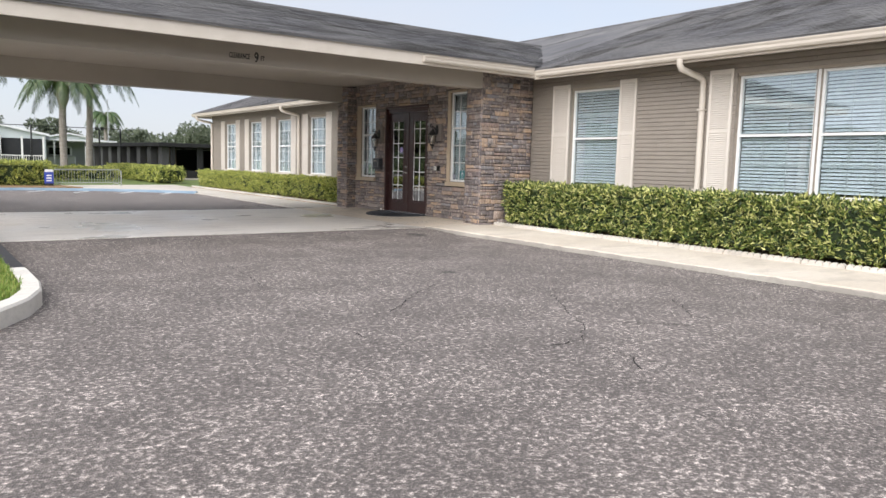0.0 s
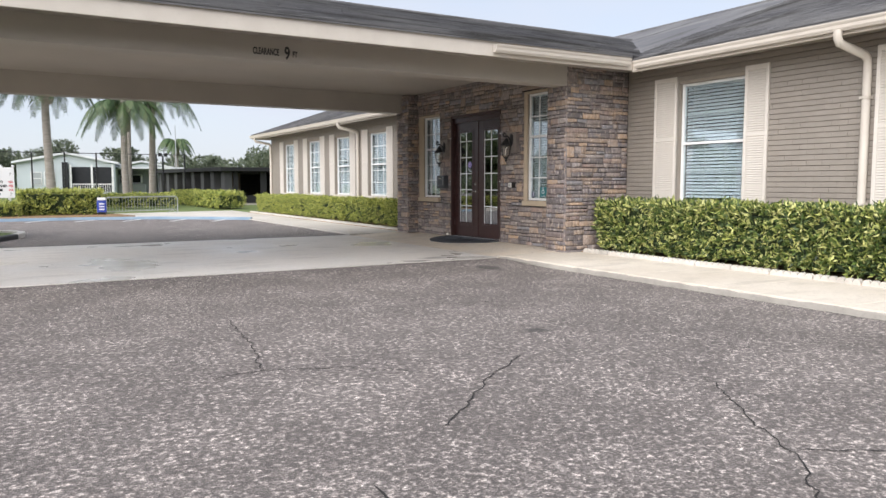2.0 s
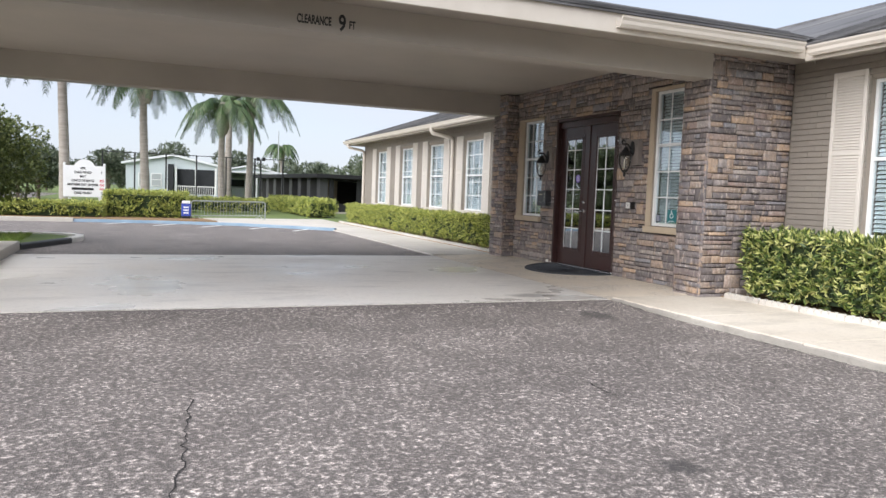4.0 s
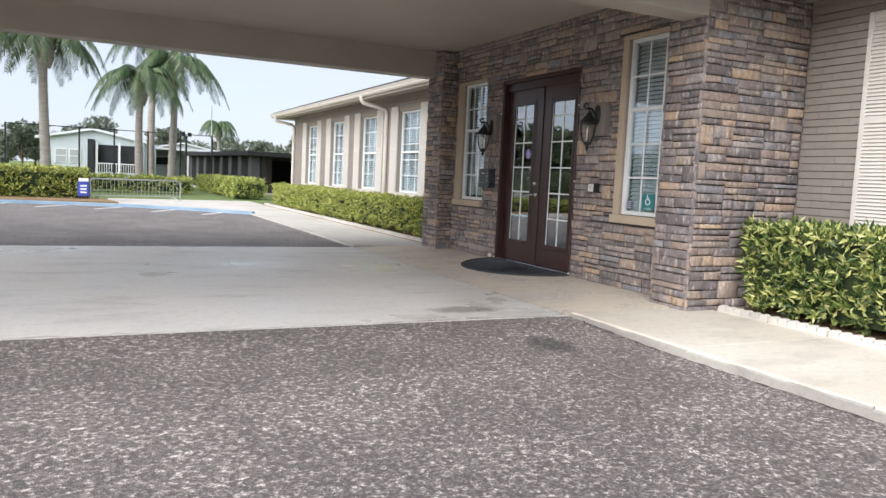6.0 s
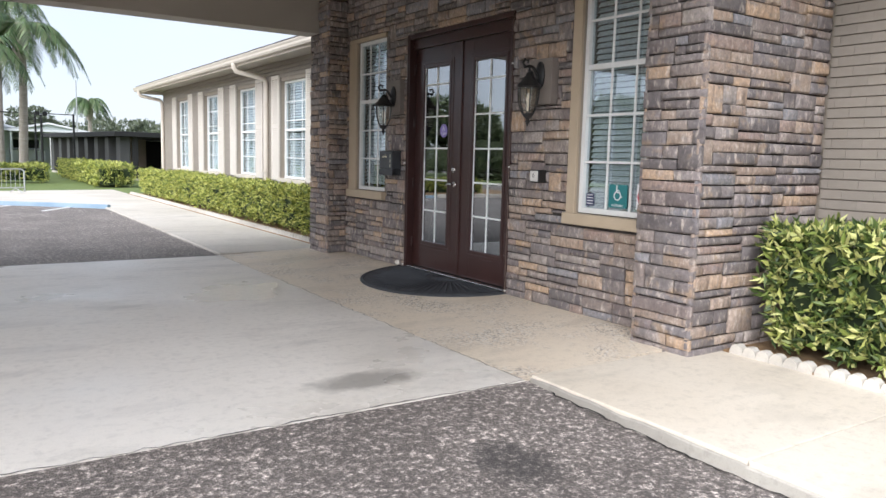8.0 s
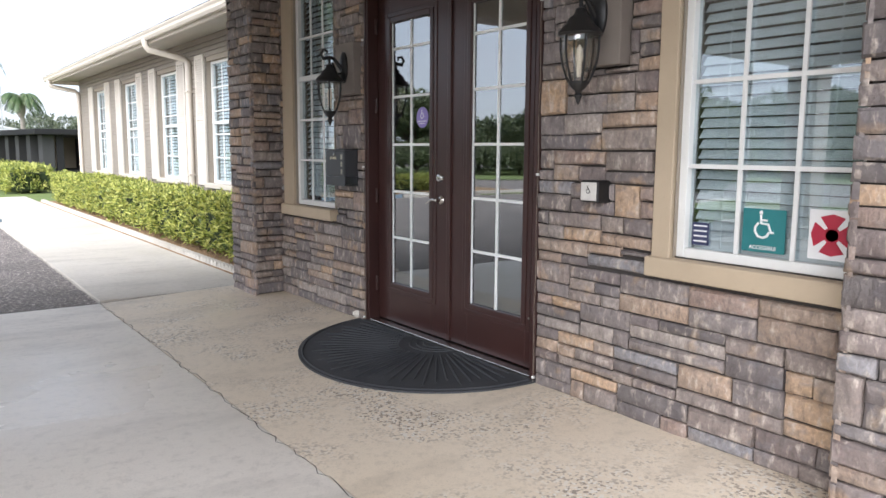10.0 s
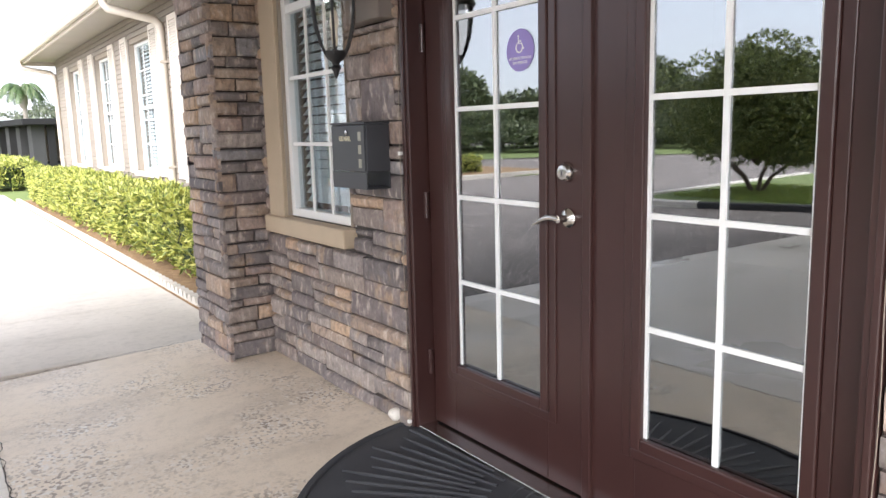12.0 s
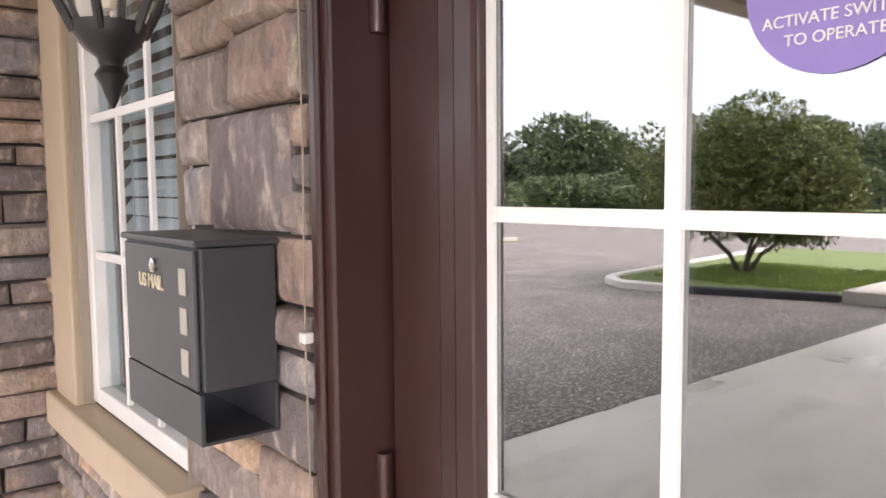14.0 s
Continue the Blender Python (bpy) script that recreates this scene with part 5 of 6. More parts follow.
def palm(x, y, h, r, label, seed, frond=2.8, n=17):
    h = h + 0.55
    rng = random.Random(seed)
    ob = thing("palm_tree", label, "palm tree", "palms beyond the parking")
    bm = bmesh.new()
    pts, rs = [], []
    for i in range(23):
        t = i / 22
        pts.append((x + 0.06 * math.sin(t * 3 + seed), y, -0.1 + (h - 0.9 + 0.1) * t))
        rs.append(r * (0.95 - 0.25 * t) * (1.0 + 0.05 * (i % 2)))
    tube(bm, pts, rs, 12)
    part("trunk", bm, M_BARK, ob, "", True)
    bm = bmesh.new()
    tube(bm, [(x, y, h - 1.5), (x, y, h - 1.15), (x, y, h - 0.5), (x, y, h + 0.1)], [r * 0.95, r * 1.6, r * 1.55, r * 0.7], 10)
    for k in range(14):
        a = rng.random() * 6.28
        z = h - 0.8 + rng.random() * 0.5
        tube(bm, [(x + r * math.cos(a), y + r * math.sin(a), z), (x + r * 2.1 * math.cos(a), y + r * 2.1 * math.sin(a), z + 0.25)], [0.05, 0.02], 5)
    part("crownshaft", bm, M_BARK, ob, "ragged brown crown shaft", True)
    for k in range(n):
        a = 2 * math.pi * k / n + rng.uniform(-0.15, 0.15)
        rise = rng.uniform(-0.05, 1.0)
        L = frond * rng.uniform(0.85, 1.1)
        spine = []
        for i in range(9):
            t = i / 8
            out = L * (t - 0.16 * t * t * (1.4 - rise * 0.5))
            z = h + rise * L * 0.78 * t - (0.46 + 0.62 * rise) * L * t * t - 0.22 * L * t ** 4
            spine.append(Vector((x + out * math.cos(a), y + out * math.sin(a), z)))
        verts, faces = [], []
        side = Vector((-math.sin(a), math.cos(a), 0))
        for i in range(40):
            t = 0.1 + 0.9 * i / 39
            f = t * 8
            j = min(7, int(f))
            p = spine[j].lerp(spine[j + 1], f - j)
            d = (spine[j + 1] - spine[j]).normalized()
            ll = 0.74 * math.sin(math.pi * (0.12 + 0.8 * t)) * rng.uniform(0.85, 1.1)
            for s in (-1, 1):
                tipp = p + side * s * ll * 0.55 + d * ll * 0.45 + Vector((0, 0, -ll * rng.uniform(0.45, 0.8)))
                b = len(verts)
                verts += [p - d * 0.024, p + d * 0.024, (p + tipp) / 2 + d * 0.036 + Vector((0, 0, 0.06)), tipp, (p + tipp) / 2 - d * 0.036 + Vector((0, 0, 0.06))]
                faces += [(b, b + 1, b + 2, b + 4), (b + 4, b + 2, b + 3)]
        for i in range(8):
            b = len(verts)
            o = side * 0.02 * (1 - i / 9)
            verts += [spine[i] - o, spine[i] + o, spine[i + 1] + o, spine[i + 1] - o]
            faces.append((b, b + 1, b + 2, b + 3))
        me = bpy.data.meshes.new("frond")
        me.from_pydata(verts, [], faces)
        me.materials.append(M_FROND)
        fo = new("frond", me)
        fo.parent = ob
    return ob


M_FROND = leaf_material("palm_frond_leaf", [(0.025, 0.055, 0.016), (0.045, 0.085, 0.025), (0.07, 0.12, 0.035), (0.11, 0.13, 0.05)])
palm(0.3, 38.0, 6.2, 0.22, "tall palm with a pale ringed trunk", 1)
palm(3.3, 40.0, 5.6, 0.21, "tall palm with drooping green fronds", 2)
palm(6.95, 44.0, 4.75, 0.2, "shorter palm with a ragged brown crown shaft", 3, 2.6)
palm(7.9, 50.0, 7.6, 0.22, "slender tall palm with drooping fronds", 4, 2.9)
palm(8.55, 46.0, 5.8, 0.2, "tall palm with long arching fronds", 5, 3.0)
palm(15.2, 75.0, 4.5, 0.2, "distant small palm above the pavilion roof", 6, 1.9, 14)


# ---- far side of the parking ----
M_BOARD = surface("white_sign_board", (0.74, 0.74, 0.73), (0.80, 0.80, 0.79), 2.0, 40.0, 0.5, 0.0)
M_RED = surface("red_sign_letter", (0.55, 0.04, 0.06), (0.62, 0.06, 0.08), 5.0, 40.0, 0.6, 0.0)
sg = thing("notice_board", "white letter board on two posts announcing social events", "sign")
part("board", boxes((0.46, 1.91, 36.27, 36.33, 0.62, 1.80), bevel=0.01), M_BOARD, sg)
bm = bmesh.new()
lathe(bm, [(0.38, -0.022), (0.38, 0.022)], (1.185, 36.3, 1.66), "y", 32)
part("top_arch", bm, M_BOARD, sg)
for x in (0.46, 1.83):
    part("finial", boxes((x, x + 0.08, 36.26, 36.34, 1.80, 1.9), bevel=0.012), M_BOARD, sg)
for x in (0.62, 1.66):
    part("post", boxes((x, x + 0.11, 36.335, 36.445, -0.1, 1.75), bevel=0.008), M_BOARD, sg)
for i, (txt, num) in enumerate((("APR", ""), ("CARD BINGO", "7"), ("MAY", ""), ("CINCO DE MAYO", "$25"), ("MOTHERS DAY DINNER", "$30"), ("", "$10"), ("CARD BINGO", "7"))):
    z = 1.70 - i * 0.155
    if txt:
        letters(txt, 0.125, Matrix.Translation((1.13, 36.267, z)) @ FACE_S @ Matrix.Diagonal((0.78, 1, 1, 1)), M_INK, sg, "lettering", 0.001, 0.005)
    else:
        part("print_bar", boxes((0.75, 1.5, 36.264, 36.268, z - 0.045, z + 0.045)), M_INK, sg, "unreadable black lettering")
    if num:
        letters(num, 0.125, Matrix.Translation((1.78, 36.267, z)) @ FACE_S @ Matrix.Diagonal((0.78, 1, 1, 1)), M_RED if "$" in num else M_INK, sg, "numeral", 0.001, 0.005)

hedge("yellow green shrub row behind the parking kerb", 2.0, 4.75, 33.0, 34.2, 0.92, 130, 0.10, M_LEAF2, 31)
hedge("low spreading green shrubs under the notice board", -1.6, 2.0, 32.4, 34.0, 0.50, 120, 0.10, M_LEAF2, 32)
hedge("low green hedge before the dark carport", 10.2, 11.4, 38.0, 50.0, 0.72, 60, 0.13, M_LEAF2, 33)
hedge("low green hedge beyond the palms", 4.2, 9.0, 41.6, 42.6, 0.62, 60, 0.13, M_LEAF2, 34)

M_GALV = surface("galvanised_tube", (0.45, 0.46, 0.46), (0.55, 0.56, 0.56), 6.0, 60.0, 0.4, 0.05, 0.8)
br = thing("crowd_barrier", "galvanised steel crowd barrier beside the path", "barrier")
a, b = Vector((4.85, 33.2, 0)), Vector((7.7, 34.75, 0))
lean = (b - a).normalized()
def along(t, z):
    p = a + (b - a) * t
    return (p.x, p.y, z)
bm = bmesh.new()
tube(bm, [along(0, 0.0), along(0, 0.60), along(0.02, 0.66), along(0.97, 0.66), along(1, 0.60), along(1.0, -0.02)], 0.022, 8)
part("frame", bm, M_GALV, br, "", True)
bm = bmesh.new()
tube(bm, [along(0, 0.12), along(1, 0.12)], 0.016, 8)
part("lower_rail", bm, M_GALV, br, "", True)
for i in range(1, 24):
    bm = bmesh.new()
    tube(bm, [along(i / 24, 0.12), along(i / 24, 0.66)], 0.007, 5)
    part("bar", bm, M_GALV, br)
for t in (0.08, 0.92):
    p = a + (b - a) * t
    q = Vector((-lean.y, lean.x, 0)) * 0.3
    bm = bmesh.new()
    tube(bm, [tuple(p - q + Vector((0, 0, -0.02))), tuple(p + Vector((0, 0, 0.1))), tuple(p + q + Vector((0, 0, -0.02)))], 0.014, 6)
    part("foot", bm, M_GALV, br)
M_SIGNBLUE = surface("blue_notice", (0.03, 0.06, 0.35), (0.05, 0.09, 0.42), 5.0, 40.0, 0.5, 0.0)
ob = thing("blue_notice_stand", "small blue notice on a dark stand beside the barrier", "sign")
part("stand", boxes((4.52, 4.80, 32.85, 33.1, -0.05, 0.12), bevel=0.01), M_BLACK, ob)
part("panel", boxes((4.50, 4.82, 32.93, 32.97, 0.10, 0.56), bevel=0.01), M_SIGNBLUE, ob)
for z in (0.2, 0.3, 0.4):
    part("print_bar", boxes((4.57, 4.75, 32.925, 32.929, z, z + 0.05)), M_PAPERWHITE, ob)
part("cap", boxes((4.52, 4.80, 32.90, 33.0, 0.56, 0.66), bevel=0.01), M_PAPERWHITE, ob)

# bench on the canopy island
M_BENCH = surface("dark_bench_wood", (0.035, 0.022, 0.018), (0.055, 0.035, 0.028), 5.0, 50.0, 0.5, 0.1, 0.0, (1, 8, 1))
bn = thing("bench", "dark brown wooden bench beside the canopy column", "bench")
for x in (-1.35, 0.28):
    part("leg", boxes((x, x + 0.06, 17.3, 17.36, 0.085, 0.70), bevel=0.006), M_BENCH, bn)
    part("leg", boxes((x, x + 0.06, 17.85, 17.91, 0.085, 0.95), bevel=0.006), M_BENCH, bn)
    part("armrest", boxes((x - 0.01, x + 0.07, 17.26, 17.92, 0.70, 0.735), bevel=0.008), M_BENCH, bn)
for i in range(4):
    part("seat_slat", boxes((-1.29, 0.28, 17.31 + i * 0.135, 17.42 + i * 0.135, 0.49, 0.52), bevel=0.005), M_BENCH, bn)
for i in range(3):
    part("back_slat", boxes((-1.29, 0.28, 17.86, 17.885, 0.58 + i * 0.13, 0.67 + i * 0.13), bevel=0.005), M_BENCH, bn)

# mobile homes
M_SIDING = surface("pale_blue_siding", (0.50, 0.55, 0.56), (0.56, 0.61, 0.62), 0.8, 20.0, 0.6, 0.1)
M_SIDING2 = surface("grey_siding", (0.34, 0.36, 0.36), (0.40, 0.42, 0.42), 0.8, 20.0, 0.6, 0.1)
M_HOMEROOF = surface("white_metal_roof", (0.62, 0.63, 0.64), (0.70, 0.71, 0.72), 0.8, 20.0, 0.5, 0.05)
M_SCREEN = surface("dark_screen_and_shade", (0.014, 0.015, 0.017), (0.022, 0.023, 0.026), 2.0, 40.0, 0.8, 0.0)


def mobile_home(label, m, porch=True):
    """A gabled mobile home, 6 m wide and 14 m long, gable towards -y in its own frame."""
    ob = thing("mobile_home", label, "mobile home", "mobile homes")
    w, ln, h, pk = 6.0, 14.0, 2.55, 3.15
    bm = bmesh.new()
    prof = [(0, 0), (w, 0), (w, h), (w / 2, pk), (0, h)]
    lo = [bm.verts.new((x, 0, z)) for x, z in prof]
    hi = [bm.verts.new((x, ln, z)) for x, z in prof]
    bm.faces.new(lo)
    bm.faces.new(hi[::-1])
    for i in range(5):
        bm.faces.new((lo[i], hi[i], hi[(i + 1) % 5], lo[(i + 1) % 5]))
    part("wall", bm, M_SIDING, ob)
    for s in (-1, 1):
        bm = bmesh.new()
        xa, xb = w / 2, w / 2 + s * (w / 2 + 0.25)
        zb = h - (pk - h) * 0.25 / (w / 2)
        vs = [bm.verts.new(c) for c in ((xa, -0.3, pk + 0.02), (xa, ln + 0.3, pk + 0.02), (xb, ln + 0.3, zb), (xb, -0.3, zb), (xa, -0.3, pk + 0.16), (xa, ln + 0.3, pk + 0.16), (xb, ln + 0.3, zb + 0.14), (xb, -0.3, zb + 0.14))]
        for f in ((0, 1, 2, 3), (4, 5, 6, 7), (0, 3, 7, 4), (1, 2, 6, 5), (2, 3, 7, 6)):
            bm.faces.new([vs[i] for i in f])
        part("roof", bm, M_HOMEROOF, ob)
    for x in (0.8, 1.6):
        win = part("window", boxes((x, x + 0.7, -0.05, -0.005, 1.05, 1.95), bevel=0.01), M_WHITE, ob)
        part("pane", boxes((x + 0.06, x + 0.64, -0.06, -0.052, 1.1, 1.48), (x + 0.06, x + 0.64, -0.06, -0.052, 1.53, 1.9)), M_SIDING2, win)
    if porch:
        # the porch's shade is a near-black sheet laid on the wall
        part("porch_opening", boxes((3.2, 5.9, -0.06, -0.004, 0.6, 2.3)), M_SCREEN, ob, "shaded porch opening")
        for x in (3.2, 4.5, 5.8):
            part("porch_post", boxes((x, x + 0.12, -0.5, -0.38, 0, 2.45)), M_WHITE, ob)
        part("rail", boxes((3.2, 5.9, -0.47, -0.42, 1.1, 1.16)), M_WHITE, ob)
        for i in range(18):
            part("baluster", boxes((3.4 + i * 0.14, 3.43 + i * 0.14, -0.46, -0.43, 0.5, 1.1)), M_WHITE, ob)
        part("porch_floor", boxes((3.1, 6.0, -0.55, -0.06, 0.0, 0.5)), M_SIDING2, ob)
        part("screen_panel", boxes((2.75, 3.1, -0.62, -0.1, 0, 2.6)), M_SCREEN, ob, "black screen panel")
    ob.matrix_basis = m
    return ob


mobile_home("pale blue mobile home with a white porch rail", pose(2.2, 60, 0, 0, 0, -8))
mobile_home("white mobile home behind the palms", pose(9.6, 78, 0, 0, 0, -8), False)
mobile_home("pale mobile home across the street", pose(-36, 52, 0, 0, 0, 60), False)
mobile_home("white mobile home across the street", pose(-44, 34, 0, 0, 0, 75))
mobile_home("white mobile home across the street", pose(-14, 66, 0, 0, 0, 20), False)
ob = thing("carport_wing", "grey carport beside the mobile home", "carport")
part("roof", boxes((8.6, 13.2, 61, 68, 2.25, 2.38)), M_HOMEROOF, ob)
part("back_wall", boxes((8.7, 13.1, 67.8, 68, 0, 2.25)), M_SIDING2, ob)
for x in (8.9, 11.0, 13.0):
    part("post", boxes((x, x + 0.1, 61.1, 61.2, 0, 2.25)), M_WHITE, ob)

# dark screened pavilion
M_CHAR = surface("charcoal_paint", (0.010, 0.010, 0.011), (0.016, 0.015, 0.016), 1.0, 20.0, 0.7, 0.1)
M_GREYPOST = surface("grey_post_paint", (0.05, 0.05, 0.05), (0.07, 0.07, 0.07), 1.0, 20.0, 0.7, 0.1)
pv = thing("screened_pavilion", "low black screened pavilion with a flat roof", "pavilion", at=(12.1, 44.6, 0))
pv.rotation_euler = (0, 0, radians(7))
part("roof", boxes((-0.35, 12, -0.35, 12.5, 1.86, 2.08), bevel=0.02), M_CHAR, pv)
part("back_wall", boxes((0, 11.6, 12.0, 12.2, 0, 1.85)), M_CHAR, pv)
part("side_wall", boxes((11.4, 11.6, 0, 12.0, 0, 1.85)), M_CHAR, pv)
part("floor_slab", boxes((0, 11.6, 0, 12.2, -0.1, 0.06)), M_KERB, pv)
for i in range(8):
    y = 0.05 + i * 1.65
    part("post", boxes((0, 0.42, y, y + 0.55, 0.06, 1.855)), M_GREYPOST, pv)
for x0, x1 in ((0.5, 0.75), (2.1, 2.45), (3.2, 5.6), (6.0, 9.5)):
    part("front_panel", boxes((x0, x1, 0.0, 0.08, 0.06, 1.855)), M_CHAR, pv)
part("lower_panel", boxes((0.42, 3.2, 0.01, 0.06, 0.06, 0.5)), M_CHAR, pv)
M_TANWALL = surface("tan_inner_wall", (0.20, 0.17, 0.13), (0.26, 0.22, 0.17), 1.0, 20.0, 0.7, 0.0)
part("inner_screen", boxes((0.9, 2.1, 3.0, 3.05, 0.5, 1.8)), M_TANWALL, pv)

# parked van, light post, pole, antenna
M_VAN = surface("white_car_paint", (0.72, 0.73, 0.74), (0.76, 0.77, 0.78), 1.0, 20.0, 0.25, 0.0)
vn = thing("parked_van", "white van parked by the mobile homes", "van")
part("body", boxes((9.1, 11.2, 66.0, 70.5, 0.35, 1.15), bevel=0.12), M_VAN, vn)
part("cabin", boxes((9.2, 11.1, 66.9, 70.3, 1.1, 1.95), bevel=0.18), M_VAN, vn)
part("windscreen", boxes((9.4, 10.9, 66.86, 66.92, 1.25, 1.8)), M_SCREEN, vn)
for x in (9.12, 11.0):
    for y in (67.0, 69.6):
        bm = bmesh.new()
        lathe(bm, [(0.33, -0.1), (0.33, 0.1)], (x + 0.05, y, 0.33), "x", 20)
        part("wheel", bm, M_BLACK, vn)
ob = thing("light_post", "black post with twin flood lamps", "lamp post")
bm = bmesh.new()
tube(bm, [(9.35, 47.5, -0.1), (9.35, 47.5, 2.75)], 0.05, 8)
part("post", bm, M_BLACK, ob)
for dx in (-0.15, 0.15):
    part("lamp_head", boxes((9.35 + dx - 0.09, 9.35 + dx + 0.09, 47.4, 47.55, 2.7, 2.9), bevel=0.02), M_BLACK, ob)
ob = thing("flag_pole", "thin grey pole rising behind the pavilion", "pole")
bm = bmesh.new()
tube(bm, [(12.4, 60, -0.1), (12.4, 60, 5.4)], [0.05, 0.03], 6)
part("pole", bm, M_GALV, ob)
ob = thing("fence", "tall black posts of a mesh fence", "fence")
for k in range(7):
    part("post", boxes((1.2 + k * 1.6, 1.28 + k * 1.6, 49.0, 49.08, -0.1, 2.9)), M_BLACK, ob)
part("top_rail", boxes((1.2, 10.9, 49.02, 49.06, 2.84, 2.88)), M_BLACK, ob)

# distant trees
rng = random.Random(77)
for k in range(26):
    x = -22 + k * 3.1 + rng.uniform(-1, 1)
    y = rng.uniform(84, 112)
    h = rng.uniform(3.0, 4.8)
    blob_tree("distant_tree", "distant dark green broadleaf tree on the horizon", "tree", x, y, h * 0.4, rng.uniform(2.2, 3.4), h * 0.42, h * 0.62, 0.34, 620, M_LEAFFAR, 100 + k, 0.15, 1, 9, 0.0, "distant trees")
for k, (x, y, h, r) in enumerate(((-2.6, 56, 3.3, 1.5), (0.8, 66, 3.7, 1.4), (5.0, 76, 4.8, 1.9), (-4.5, 62, 3.6, 2.2), (22, 70, 4.2, 2.6))):
    blob_tree("garden_tree", "green garden tree among the mobile homes", "tree", x, y, h * 0.35, r, h * 0.4, h * 0.62, 0.2, 1400, M_LEAFFAR, 140 + k, 0.12, 1, 12, 0.0, "garden trees")
# trees across the street, opposite the entrance
for k in range(30):
    a = radians(117 + k * 4.9 + rng.uniform(-1.2, 1.2))
    d = rng.uniform(47, 60)
    x, y = 6 + d * math.cos(a), 12 + d * math.sin(a)
    h = rng.uniform(3.6, 6.0)
    blob_tree("street_tree", "broad dark green tree across the street", "tree", x, y, h * 0.25, rng.uniform(3.4, 5.0), h * 0.44, h * 0.54, 0.36, 1900, M_LEAFS, 200 + k, 0.2, 1, 16, -0.1, "street trees")
for k in range(34):
    a = radians(116 + k * 4.2 + rng.uniform(-0.8, 0.8))
    d = rng.uniform(41, 44)
    x, y = 6 + d * math.cos(a), 12 + d * math.sin(a)
    h = rng.uniform(1.6, 2.5)
    blob_tree("street_shrub", "dense green shrub in the planting across the street", "shrub", x, y, h * 0.2, rng.uniform(1.9, 2.6), h * 0.5, h * 0.5, 0.22, 1300, M_LEAFS, 260 + k, 0.08, 1, 12, -0.1, "street shrubs")
bm = bmesh.new()
for k in range(40):
    a0, a1 = radians(112 + k * 3.8), radians(112 + (k + 1) * 3.8)
    vs = [bm.verts.new((6 + r * math.cos(a), 12 + r * math.sin(a), -0.05)) for r, a in ((33, a0), (33, a1), (60, a1), (60, a0))]
    bm.faces.new(vs)
setting("verge", bm, M_LAWN, "grass verge across the street", "lawn")

# grass blades on the island beside the driveway
def grass(name, region, n, seed, z):
    g = np.random.default_rng(seed)
    x0, x1, y0, y1 = region
    p = np.stack([g.uniform(x0, x1, n), g.uniform(y0, y1, n), np.full(n, z)], 1)
    keep = np.array([(q[0] < 0.98 and (q[1] > 8.3 or (q[0] + 1.24) ** 2 + (q[1] - 8.3) ** 2 < 2.2 ** 2)) for q in p])
    p = p[keep]
    me = leaf_cloud(name, p, np.repeat([[0, 0, 1.0]], len(p), 0), 3, 0.06, 0.012, M_GRASS, seed, 0.35)
    return tagged(new(name, me), "short green grass blades on the island", "grass", "", "stuff")


grass("grass", (-4.5, 0.98, 6.2, 12.9), 38000, 41, 0.0)
grass("grass_north", (-2.0, 0.98, 20.5, 23.4), 4000, 42, 0.0)

# cracks, stains and seams in the asphalt
M_CRACK = surface("dark_crack", (0.018, 0.016, 0.015), (0.03, 0.027, 0.026), 8.0, 60.0, 0.95, 0.0)


def crack(pts, width, seed, name="asphalt_crack", lift=0.0012, label="fine dark crack in the asphalt"):
    g = random.Random(seed)
    fine = []
    for (xa, ya), (xb, yb) in zip(pts, pts[1:]):
        n = max(2, int(math.hypot(xb - xa, yb - ya) / 0.06))
        for i in range(n):
            t = i / n
            fine.append((xa + (xb - xa) * t + g.uniform(-0.02, 0.02), ya + (yb - ya) * t + g.uniform(-0.02, 0.02)))
    fine.append(pts[-1])
    verts, faces = [], []
    for i, (x, y) in enumerate(fine):
        j, k = fine[max(0, i - 1)], fine[min(len(fine) - 1, i + 1)]
        dx, dy = k[0] - j[0], k[1] - j[1]
        L = math.hypot(dx, dy) or 1
        w = width * g.uniform(0.4, 1.2) * (0.3 if i in (0, len(fine) - 1) else 1)
        z = ground_z(x, y) + lift
        verts += [(x - dy / L * w, y + dx / L * w, z), (x + dy / L * w, y - dx / L * w, z)]
    for i in range(len(fine) - 1):
        faces.append((2 * i, 2 * i + 1, 2 * i + 3, 2 * i + 2))
    me = bpy.data.meshes.new(name)
    me.from_pydata(verts, [], faces)
    me.materials.append(M_CRACK)
    return tagged(new(name, me), label, "crack", "", "structure")


for i, pts in enumerate(([(3.49, 9.86), (3.43, 9.24), (3.36, 8.52), (3.26, 8.06), (3.19, 7.68)], [(2.82, 7.64), (3.19, 7.68), (3.77, 7.47), (4.11, 7.16)],
                         [(5.04, 7.17), (4.46, 6.75), (4.11, 6.38), (3.68, 6.01)], [(5.74, 5.98), (5.19, 5.21), (4.92, 4.74), (4.5, 4.35), (4.11, 4.34)],
                         [(6.23, 9.56), (6.22, 9.04)], [(5.03, 4.84), (5.52, 4.47), (5.9, 4.15)], [(6.73, 5.19), (6.15, 4.53), (6.19, 4.23)],
                         [(4.41, 4.28), (4.42, 3.82), (4.19, 3.5)], [(3.04, 5.46), (3.02, 5.24)])):
    crack(pts, 0.0058, 300 + i)
crack([(8.871, 13.1), (8.86, 15.0), (8.875, 17.2), (8.87, 19.44)], 0.0028, 320, "slab_seam", 0.0065, "open seam between slab and apron")
